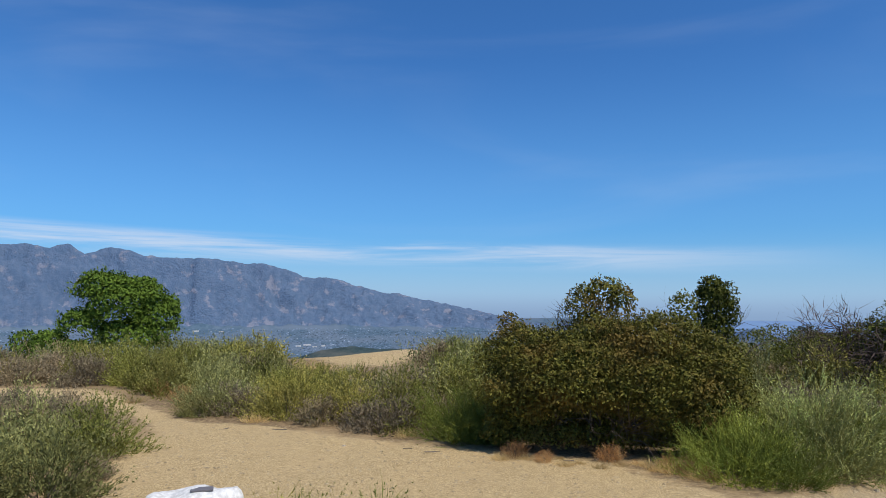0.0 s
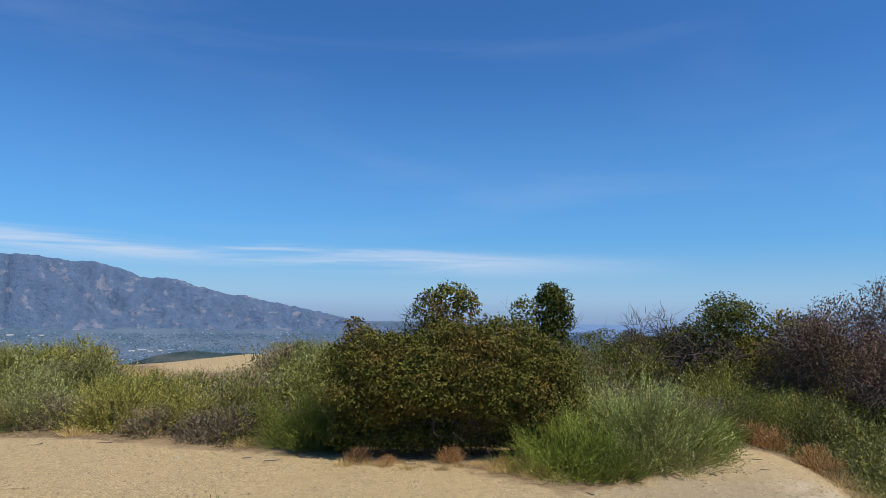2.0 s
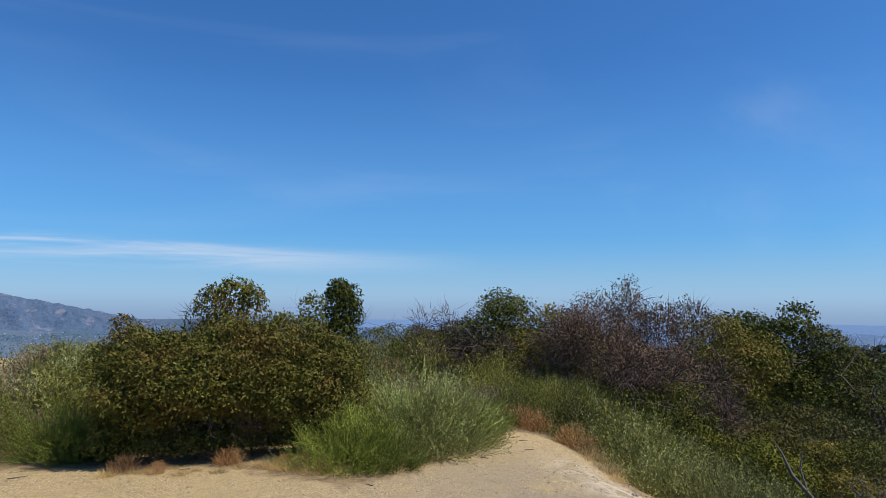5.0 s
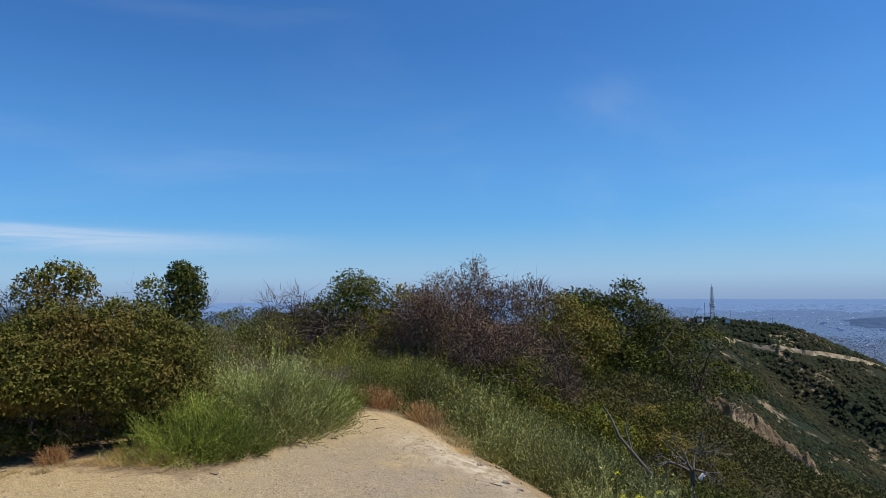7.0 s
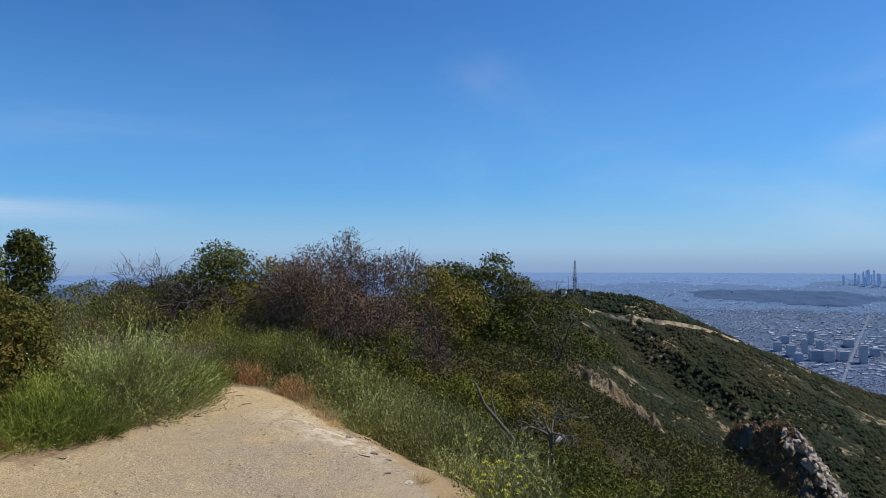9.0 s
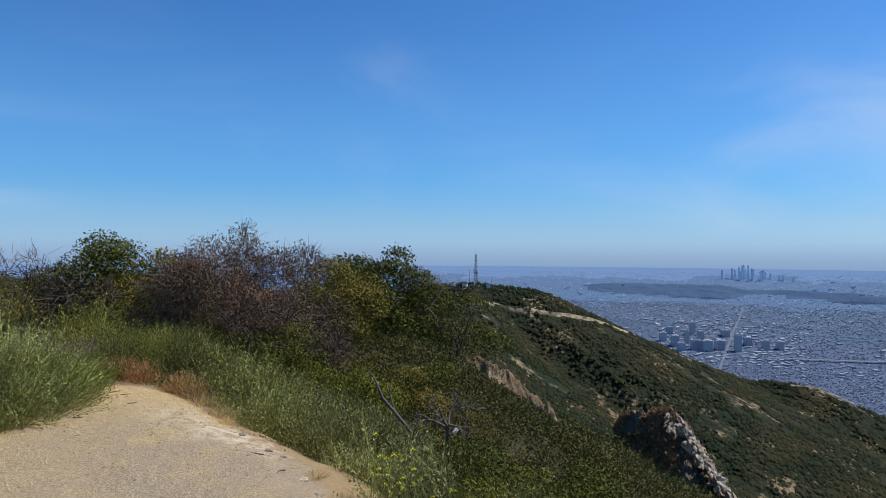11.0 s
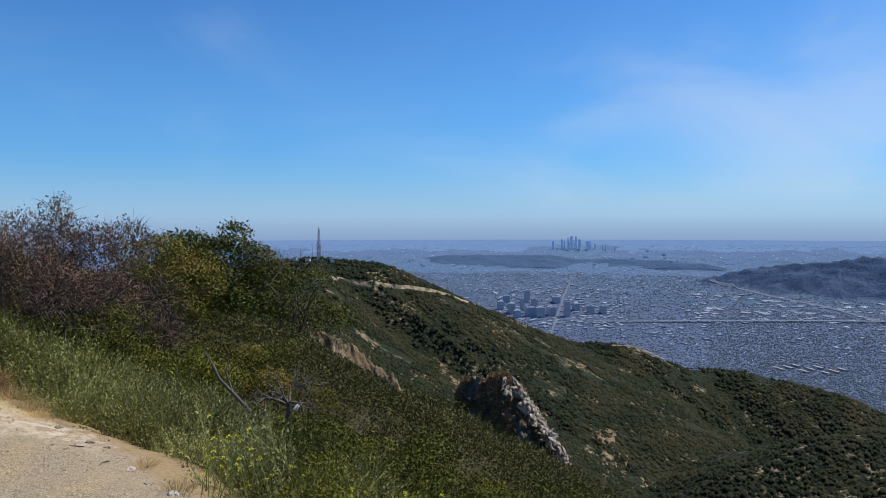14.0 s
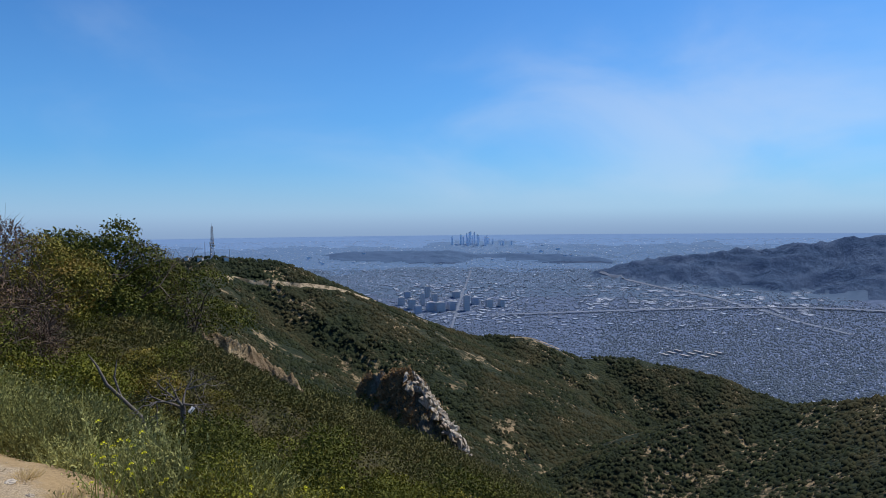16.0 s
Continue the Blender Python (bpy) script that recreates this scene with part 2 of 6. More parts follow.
M = {
    "near": ground_near(),
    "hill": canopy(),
    # town ground: distance haze is put into the base colour as a blue tint
    "plain": speckled("hazed_town_ground", (0.092, 0.122, 0.192), (0.136, 0.172, 0.252), (0.108, 0.142, 0.216), 0.03, 0.004, bump=0.3, distance=2.0, spec=0.0),
    # mountain blue: haze of the distance painted into the base colour
    "mount": speckled("hazed_mountain_scrub", (0.1, 0.155, 0.245), (0.132, 0.182, 0.27), (0.235, 0.25, 0.31), 0.03, 0.012, bump=1.0, distance=18.0, at=(0.55, 0.68), spec=0.0),
    # plain bands and valley: haze mixed into the base colours, paler farther out
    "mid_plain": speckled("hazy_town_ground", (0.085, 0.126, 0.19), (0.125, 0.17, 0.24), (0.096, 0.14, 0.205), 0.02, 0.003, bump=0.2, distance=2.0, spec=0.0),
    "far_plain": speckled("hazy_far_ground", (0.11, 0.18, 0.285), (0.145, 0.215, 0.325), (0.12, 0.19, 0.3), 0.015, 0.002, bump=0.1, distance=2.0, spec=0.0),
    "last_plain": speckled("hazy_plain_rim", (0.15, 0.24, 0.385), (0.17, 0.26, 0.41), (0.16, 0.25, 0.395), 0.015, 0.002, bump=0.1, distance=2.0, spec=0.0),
    "valley": speckled("hazed_valley_ground", (0.07, 0.115, 0.16), (0.1, 0.15, 0.2), (0.125, 0.165, 0.215), 0.03, 0.004, bump=0.2, distance=2.0, spec=0.0),
    "slope": speckled("slope_litter", (0.04, 0.034, 0.02), (0.12, 0.098, 0.052), (0.065, 0.062, 0.028), 6.0, 0.5, bump=1.0, distance=0.06, spec=0.1),
    "dry_slope": speckled("dry_grass_slope", (0.055, 0.05, 0.027), (0.15, 0.118, 0.065), (0.05, 0.055, 0.026), 0.9, 0.07, bump=1.0, distance=0.4, at=(0.45, 0.6), spec=0.1),
    # knob, park hill and far hills: base colours blued to stand for haze
    "knob": speckled("hazed_knob_scrub", (0.035, 0.058, 0.062), (0.06, 0.085, 0.085), (0.1, 0.11, 0.1), 0.05, 0.012, bump=1.0, distance=4.0, spec=0.0),
    "mid_hill": speckled("hazed_park_hill", (0.07, 0.115, 0.19), (0.088, 0.135, 0.215), (0.08, 0.125, 0.205), 0.03, 0.006, bump=0.6, distance=6.0, spec=0.0),
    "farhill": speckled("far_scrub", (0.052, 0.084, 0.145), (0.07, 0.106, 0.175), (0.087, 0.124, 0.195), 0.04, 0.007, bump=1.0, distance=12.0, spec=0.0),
    "sumac": foliage("sumac_leaf", ((0.052, 0.053, 0.012), (0.24, 0.225, 0.042), (0.2, 0.136, 0.035), (0.112, 0.112, 0.02)), 0.14, 0.55),
    "laurel": foliage("laurel_leaf", ((0.038, 0.042, 0.006), (0.26, 0.25, 0.032), (0.22, 0.17, 0.024), (0.095, 0.108, 0.014)), 0.12, 0.5, 1.0),
    "oak": foliage("oak_leaf", ((0.028, 0.035, 0.006), (0.155, 0.16, 0.03), (0.09, 0.092, 0.016), (0.06, 0.072, 0.012)), 0.1, 0.65),
    "sage": foliage("sage_stem", ((0.09, 0.1, 0.032), (0.42, 0.42, 0.165), (0.24, 0.245, 0.105), (0.19, 0.2, 0.07)), 0.15, 0.7),
    "fresh": foliage("fresh_stem", ((0.052, 0.074, 0.013), (0.33, 0.36, 0.07), (0.17, 0.2, 0.04), (0.14, 0.17, 0.034)), 0.15, 0.65),
    "straw_green": foliage("yellowing_stem", ((0.09, 0.088, 0.02), (0.4, 0.37, 0.095), (0.24, 0.21, 0.065), (0.11, 0.145, 0.032)), 0.15, 0.75),
    "grey_brush": foliage("grey_brush_stem", ((0.14, 0.11, 0.07), (0.34, 0.27, 0.18), (0.22, 0.175, 0.12), (0.18, 0.155, 0.085)), 0.15, 0.85),
    "tip": foliage("pale_new_shoot", ((0.27, 0.31, 0.1), (0.5, 0.53, 0.19), (0.36, 0.4, 0.14), (0.3, 0.34, 0.11)), 0.2, 0.7),
    "brown_leaf": foliage("withered_leaf", ((0.07, 0.042, 0.03), (0.23, 0.145, 0.1), (0.18, 0.125, 0.07), (0.1, 0.066, 0.048)), 0.1, 0.7),
    "rust": foliage("rusty_dry_stem", ((0.24, 0.12, 0.05), (0.5, 0.3, 0.13), (0.42, 0.28, 0.13), (0.32, 0.18, 0.08)), 0.2, 0.85),
    "straw": foliage("straw_blade", ((0.4, 0.29, 0.12), (0.58, 0.45, 0.22), (0.45, 0.33, 0.16), (0.42, 0.32, 0.15)), 0.25, 0.8),
    "twig": foliage("bare_twig", ((0.075, 0.052, 0.04), (0.17, 0.122, 0.095), (0.12, 0.088, 0.068), (0.09, 0.066, 0.052)), 0.0, 0.85),
    "bark": speckled("bark", (0.07, 0.05, 0.035), (0.17, 0.13, 0.1), (0.12, 0.095, 0.075), 45.0, 6.0, bump=0.8, distance=0.01),
    "dead": speckled("weathered_wood", (0.1, 0.082, 0.07), (0.24, 0.205, 0.175), (0.16, 0.135, 0.115), 50.0, 5.0, bump=0.6, distance=0.008),
    "petal": surface("yellow_petal", lambda n: (0.72, 0.68, 0.03), 0.6, thin=0.3),
    "rock": speckled("pale_granite", (0.25, 0.19, 0.13), (0.58, 0.5, 0.4), (0.2, 0.15, 0.095), 1.6, 0.3, bump=1.0, distance=0.2, at=(0.56, 0.7)),
    "cliff": speckled("bare_clay_bank", (0.26, 0.185, 0.1), (0.52, 0.4, 0.24), (0.2, 0.14, 0.08), 2.2, 0.35, bump=1.0, distance=0.2),
    "stone": speckled("whitewashed_stone", (0.55, 0.53, 0.5), (0.78, 0.76, 0.72), (0.42, 0.4, 0.37), 22.0, 5.0, bump=0.5, distance=0.01, at=(0.55, 0.7)),
    "pebble": speckled("pebble", (0.36, 0.27, 0.155), (0.57, 0.45, 0.28), (0.26, 0.195, 0.115), 30.0, 9.0, bump=0.2, distance=0.004),
    "steel": speckled("tower_steel", (0.1, 0.1, 0.11), (0.19, 0.18, 0.18), (0.16, 0.09, 0.07), 0.6, 0.15, rough=0.6, bump=0.1),
    "road": speckled("dirt_road", (0.3, 0.22, 0.13), (0.55, 0.42, 0.27), (0.14, 0.11, 0.06), 0.5, 0.25, bump=0.8, distance=0.4, at=(0.5, 0.6)),
    "paving": speckled("far_paving", (0.13, 0.155, 0.205), (0.165, 0.19, 0.245), (0.14, 0.165, 0.215), 0.05, 0.006, bump=0.1),
}


def walls_of_town(name, tones):
    def colour(n):
        one = n.add("ShaderNodeNewGeometry").outputs["Random Per Island"]
        c = n.mix(n.ramp(one, 0.0, 0.55), tones[0], tones[1])
        c = n.mix(n.ramp(one, 0.9, 0.97), c, tones[2])
        place = n.add("ShaderNodeNewGeometry").outputs["Position"]
        return n.mix(n.ramp(n.noise(0.12, 3.0, 0.6, place), 0.5, 0.75), c, tones[1])
    return surface(name, colour, 0.85, spec=0.05)


# roofs and crowns on the plain: blue of distance haze put into their colours
M["houses"] = walls_of_town("hazed_town_roofs", ((0.12, 0.15, 0.22), (0.2, 0.236, 0.318), (0.43, 0.475, 0.57)))
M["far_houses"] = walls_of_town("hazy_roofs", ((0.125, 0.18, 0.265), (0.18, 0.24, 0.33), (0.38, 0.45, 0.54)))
M["town_trees"] = foliage("hazed_town_crowns", ((0.045, 0.066, 0.095), (0.076, 0.1, 0.138), (0.06, 0.084, 0.122), (0.06, 0.084, 0.116)), 0.0, 0.8, 0.01)
M["valley_trees"] = foliage("hazed_valley_crowns", ((0.05, 0.083, 0.11), (0.075, 0.11, 0.14), (0.065, 0.1, 0.13), (0.06, 0.09, 0.12)), 0.0, 0.8, 0.01)
M["chaparral"] = foliage("chaparral_crowns", ((0.005, 0.009, 0.005), (0.022, 0.028, 0.011), (0.034, 0.03, 0.014), (0.01, 0.015, 0.007)), 0.0, 0.8, 0.02)
M["scrub"] = foliage("slope_scrub_leaf", ((0.032, 0.04, 0.013), (0.11, 0.112, 0.032), (0.14, 0.11, 0.045), (0.055, 0.06, 0.02)), 0.1, 0.75, 0.12)
M["rust_brush"] = foliage("reddish_dry_brush", ((0.15, 0.095, 0.05), (0.34, 0.21, 0.11), (0.26, 0.175, 0.09), (0.18, 0.125, 0.065)), 0.1, 0.8, 0.6)
# shed roofs: the same haze tint in the base colour
M["sheds"] = walls_of_town("hazed_shed_roofs", ((0.16, 0.19, 0.24), (0.27, 0.3, 0.36), (0.5, 0.53, 0.58)))
M["deep"] = foliage("deep_green_stem", ((0.06, 0.066, 0.02), (0.29, 0.29, 0.1), (0.19, 0.18, 0.065), (0.15, 0.15, 0.046)), 0.15, 0.7)
M["fresh_oak"] = foliage("fresh_oak_leaf", ((0.03, 0.055, 0.007), (0.16, 0.24, 0.035), (0.1, 0.155, 0.025), (0.07, 0.12, 0.018)), 0.12, 0.65)
# far crowns: more haze in the colour, so lighter and bluer
M["far_crowns"] = foliage("hazed_far_crowns", ((0.075, 0.125, 0.19), (0.1, 0.15, 0.215), (0.09, 0.14, 0.2), (0.085, 0.135, 0.19)), 0.0, 0.8, 0.01)
# darker rock for the crag face: its brush and shade put into the colour
M["crag_stone"] = speckled("shaded_crag_rock", (0.07, 0.058, 0.042), (0.22, 0.18, 0.135), (0.09, 0.085, 0.05), 1.3, 0.35, bump=1.0, distance=0.25)
M["crag_brush"] = foliage("crag_scrub_leaf", ((0.04, 0.05, 0.018), (0.15, 0.15, 0.05), (0.15, 0.12, 0.05), (0.08, 0.09, 0.03)), 0.15, 0.75, 0.6)


# ---- mesh helpers ----
def tri_mesh(name, verts, faces, material=None, flat=False):
    me = bpy.data.meshes.new(name)
    verts, faces = np.asarray(verts, np.float32), np.asarray(faces, np.int32)
    me.vertices.add(len(verts))
    me.vertices.foreach_set("co", verts.ravel())
    k = faces.shape[1]
    me.loops.add(faces.size)
    me.loops.foreach_set("vertex_index", faces.ravel())
    me.polygons.add(len(faces))
    me.polygons.foreach_set("loop_start", np.arange(0, faces.size, k, dtype=np.int32))
    if flat:
        me.polygons.foreach_set("use_smooth", np.zeros(len(faces), bool))
    me.update(calc_edges=True)
    if material:
        me.materials.append(material)
    return me


def part(name, mesh, parent=None, label=""):
    ob = new(name, mesh)
    if parent:
        ob.parent = parent
    return tagged(ob, label)


def thing(name, label, category, group="", kind="", data=None):
    return tagged(new(name, data), label, category, group, kind)


def joined(pieces):
    """Several (verts, faces) as one."""
    vs, fs, k = [], [], 0
    for v, f in pieces:
        vs.append(np.asarray(v, float))
        fs.append(np.asarray(f, int) + k)
        k += len(v)
    return np.concatenate(vs), np.concatenate(fs)


def unit(v):
    return v / np.maximum(np.linalg.norm(v, axis=-1, keepdims=True), 1e-9)


def hashed(ix, iy, seed):
    h = np.sin(ix * 127.1 + iy * 311.7 + seed * 74.7) * 43758.5453
    return h - np.floor(h)


def vnoise(x, y, seed=0):
    ix, iy = np.floor(x), np.floor(y)
    u, v = x - ix, y - iy
    u, v = u * u * (3 - 2 * u), v * v * (3 - 2 * v)
    a, b = hashed(ix, iy, seed), hashed(ix + 1, iy, seed)
    c, d = hashed(ix, iy + 1, seed), hashed(ix + 1, iy + 1, seed)
    return (a + (b - a) * u) * (1 - v) + (c + (d - c) * u) * v


def fbm(x, y, seed=0, octaves=4, gain=0.5):
    out, amp, total = 0.0, 1.0, 0.0
    for o in range(octaves):
        out = out + amp * (vnoise(x, y, seed + o) - 0.5)
        total += amp
        x, y, amp = x * 2.03 + 7.1, y * 2.03 - 3.7, amp * gain
    return out / total * 2


def ridged(x, y, seed=0, octaves=4):
    out, amp, total = 0.0, 1.0, 0.0
    for o in range(octaves):
        out = out + amp * (1 - np.abs(2 * vnoise(x, y, seed + o) - 1))
        total += amp
        x, y, amp = x * 2.1 + 3.3, y * 2.1 + 9.2, amp * 0.5
    return out / total


# ---- terrain ----
STAND_AZ = (-180, -60, -10, 15, 30, 42, 55, 70, 100, 180)
STAND_X, STAND_Y = (0.08, 0.03, 0.04, 0.07, 0.11, 0.15, 0.175, 0.175, 0.13, 0.08), (-0.1, 0.0, -0.01, -0.03, -0.05, -0.1, -0.15, -0.22, -0.27, -0.1)


def polar(az, r):
    """Heading and distance, from where the walker stands when he faces that way."""
    a = np.radians(az)
    return r * np.sin(a) + np.interp(az, STAND_AZ, STAND_X), r * np.cos(a) + np.interp(az, STAND_AZ, STAND_Y)


def rise(el, r):
    return EYE + r * math.tan(radians(el))


def crest(rows):
    """Rows of heading, distance, elevation angle, as x, y, z."""
    return [(*polar(az, r), rise(el, r)) for az, r, el in rows]


def to_line(x, y, a, b):
    ax, ay, bx, by = a[0], a[1], b[0], b[1]
    dx, dy = bx - ax, by - ay
    t = np.clip(((x - ax) * dx + (y - ay) * dy) / (dx * dx + dy * dy), 0, 1)
    return np.hypot(x - ax - t * dx, y - ay - t * dy), t


def ridge(x, y, pts, slope, soft=4.0):
    best = np.full(np.shape(x), -1e4)
    for a, b in zip(pts, pts[1:]):
        d, t = to_line(x, y, a, b)
        best = np.maximum(best, a[2] + (b[2] - a[2]) * t - slope * (np.sqrt(d * d + soft * soft) - soft))
    return best


def inside(x, y, loop):
    """Distance to a closed outline, positive inside."""
    d, odd = np.full(np.shape(x), 1e9), np.zeros(np.shape(x), bool)
    for a, b in zip(loop, loop[1:] + loop[:1]):
        d = np.minimum(d, to_line(x, y, a, b)[0])
        cross = (a[1] > y) != (b[1] > y)
        odd ^= cross & (x < (b[0] - a[0]) * (y - a[1]) / (b[1] - a[1] + 1e-12) + a[0])
    return np.where(odd, d, -d)


# the cleared pad and the trail that leaves it, by heading and distance
PAD = [polar(az, r) for az, r in (
    (-40, 16.5), (-33, 16.2), (-27, 14.8), (-23.2, 12.2), (-19.6, 10.3), (-13.7, 9.7), (-8.3, 8.8), (-2, 8.4), (5.4, 8.0), (12.5, 7.7), (18.5, 6.9), (22.4, 6.6),
    (26.3, 7.0), (30, 7.7), (33.4, 9.0), (34, 10.0), (38, 10.0), (42.2, 8.9), (45.8, 7.7), (48.5, 6.5), (52.1, 5.6), (56, 4.7), (75, 3.3), (105, 2.7), (180, 3.0),
    (-120, 4.0), (-60, 5.0), (-32, 5.8), (-26, 6.5), (-25.4, 8.0), (-22, 9.5), (-24.0, 11.4), (-28, 13.6), (-40, 15.0))]
# brink of the steep side
BRINK = [(-3.0, -40.0), (1.2, -12.0), (2.7, 0.0), (4.2, 2.9), (5.5, 5.7), (6.9, 8.4), (10.5, 12.5), (20.0, 19.0), (41.0, 29.0), (76.0, 48.0)]
SADDLE = crest([(48, 22, -6.4), (52, 34, -7.4), (55, 50, -7.7), (57, 90, -8.6), (59, 200, -8.4), (60.5, 350, -6.4), (62, 500, -4.3), (63.4, 620, -2.62)])
RIDGE = crest([(58, 640, -3.2), (60.5, 625, -2.8), (63.4, 620, -2.6), (67.7, 640, -3.1), (69.6, 660, -3.85), (72.3, 680, -5.2), (77, 720, -7.1), (80.3, 760, -8.45), (84.5, 800, -9.6),
               (88.6, 815, -9.65), (92.2, 840, -11.2), (97.3, 850, -11.15), (103.2, 860, -12.15), (106.8, 870, -13.3), (109.2, 880, -14.6), (116, 930, -17.0), (126, 1000, -18.0)])
SPUR = crest([(140, 330, -9.0), (120, 450, -11.5), (109, 500, -13.9), (103.2, 470, -15.5), (97.8, 440, -18.2), (95.3, 425, -20.1), (91, 410, -22.5)])
GREEN_KNOB = crest([(-13, 1500, -4.7), (-9.6, 1480, -3.85), (-7.2, 1480, -3.5), (-4.6, 1500, -3.6), (-1.5, 1550, -4.1), (3, 1600, -4.6)])
KNOLL = crest([(20, 3100, -2.9), (24.8, 3000, -1.5), (26.0, 3050, -1.95), (30, 3100, -2.3), (36, 3200, -2.8)])
GRIFF = crest([(93.6, 3700, -4.4), (94.9, 3750, -3.86), (97.9, 3820, -2.95), (102.2, 3850, -2.55), (104.9, 3880, -2.42), (109, 3900, -1.9), (114.5, 3900, -1.5), (124, 3900, -1.4)])
ELYSIAN = crest([(70, 4300, -2.8), (74, 4300, -2.4), (78, 4280, -2.38), (82, 4250, -2.4), (85, 4250, -2.75), (89, 4230, -2.6), (95, 4080, -3.05)])
PEAK_AZ = [-60, -45, -32.7, -31.1, -29.8, -28.6, -27.5, -26.2, -25, -22.4, -19.8, -17.4, -14.4, -11.3, -8.5, -5.8, -3, 0.3, 3.1, 6, 10]
PEAK_EL = [4.2, 4.4, 4.0, 4.1, 3.78, 4.24, 3.5, 3.93, 3.93, 3.46, 3.44, 3.23, 3.12, 2.21, 1.82, 1.19, 0.56, -0.17, -0.6, -1.2, -1.9]


def plain_height(r):
    el = np.interp(r, [0, 2200, 2600, 3200, 3900, 4500, 4950], [-11.0, -11.0, -8.9, -6.3, -3.8, -2.1, -1.15])
    return np.where(r < 2200, -426.0, EYE + r * np.tan(np.radians(el)))


def soft_plus(d, w):
    return 0.5 * (d + np.sqrt(d * d + w * w)) - 0.0


def terrain(x, y):
    """Height and kind of ground (0 near, 1 hillside, 2 plain, 3 mountains, 4 far hills)."""
    r, az = np.hypot(x, y), np.degrees(np.arctan2(x, y))
    top = -0.38 * soft_plus(np.hypot(x - 2, y - 6) - 18.3, 1.5) + 0.27 * np.exp(-((az + 2.5) / 5.0) ** 2 - ((r - 22.0) / 3.5) ** 2) + 0.05 * fbm(x / 3, y / 3, 3) + 0.02 * fbm(x / 0.5, y / 0.5, 5)
    # past the brink the slope falls away to the right
    d, side = np.full(np.shape(x), 1e9), np.zeros(np.shape(x))
    for a, b in zip(BRINK, BRINK[1:]):
        dd, t = to_line(x, y, a, b)
        s = (x - a[0]) * (b[1] - a[1]) - (y - a[1]) * (b[0] - a[0])
        near = dd < d
        d, side = np.where(near, dd, d), np.where(near, np.sign(s), side)
    sd = d * side + 0.35 * fbm(x / 1.3, y / 1.3, 9)
    top = top - 0.6 * soft_plus(sd, 0.6) * np.where(sd > -3, 1, 0)
    land = [top, np.maximum(np.maximum(ridge(x, y, SADDLE, 0.6, 3.0), ridge(x, y, RIDGE, 0.5, 12.0)), ridge(x, y, SPUR, 0.5, 12.0))]
    below = np.clip((np.interp(az, [50, 58, 63, 68, 72, 77, 84, 92, 103, 112], [-35, -35, -27, -34, -60, -88, -133, -163, -183, -240]) - land[1]) / 90, 0, 1)
    wild = np.clip((r - 80) / 220, 0, 1)
    slant = az + 1.25 * np.degrees(np.arctan2(land[1] - EYE, np.maximum(r, 1.0))) + 1.1 * fbm(x / 160, y / 160, 27)
    spurs = 100 * (ridged(slant / 4.6, r / 900, 21, 2) - 0.62) + 36 * (ridged(slant / 1.5 + 5, r / 500, 29, 2) - 0.6)
    land[1] = land[1] + wild * (below * (spurs + 9 * (ridged(x / 55, y / 55, 25) - 0.6)) + 1.5 * fbm(x / 25, y / 25, 23))
    plain = plain_height(r)
    tops = 4800 * np.tan(np.radians(np.interp(az, PEAK_AZ, PEAK_EL)))
    up = np.clip((r - 4500 - 25 * fbm(az / 1.2, r * 0, 47)) / 300, 0, 1)
    base = plain_height(np.minimum(r, 4500.0))
    along, deep = az * 82.0, r - 4500.0
    warp = 0.7 * fbm(along / 210, deep / 130, 43)
    gorge = 0.6 * (ridged((along + 0.9 * deep) / 190 + warp, deep / 150, 41, 3) - 0.6) + 0.35 * (ridged((along - 0.8 * deep) / 75 + warp, deep / 80, 44, 3) - 0.6)
    mount = base + (tops - base) * (0.8 * up + 0.2 * up * up) + 600 * gorge * up * (1.03 - up) + (14 * fbm(az * 0.55, r * 0, 45) + 12 * fbm(az * 2.1, r / 90, 46)) * np.clip(up * 4 - 2.6, 0, 1)
    mount = np.where((r > 4500) & (az > -75) & (az < 12), mount, -1e4)
    rough = 85 * (ridged(x / 230, y / 230, 51) - 0.72) + 26 * (ridged(x / 75, y / 75, 53) - 0.72)
    far = np.maximum(np.maximum(ridge(x, y, GRIFF, 0.43, 25.0) + rough, ridge(x, y, ELYSIAN, 0.3, 40.0) + 0.3 * rough), np.maximum(ridge(x, y, KNOLL, 0.45, 12.0) + 0.25 * rough, ridge(x, y, GREEN_KNOB, 0.45, 12.0) + 0.12 * rough))
    stack = np.stack([land[0], land[1], plain, mount, far])
    return stack.max(0), stack.argmax(0)


def height(x, y):
    return terrain(np.atleast_1d(np.asarray(x, float)), np.atleast_1d(np.asarray(y, float)))[0]


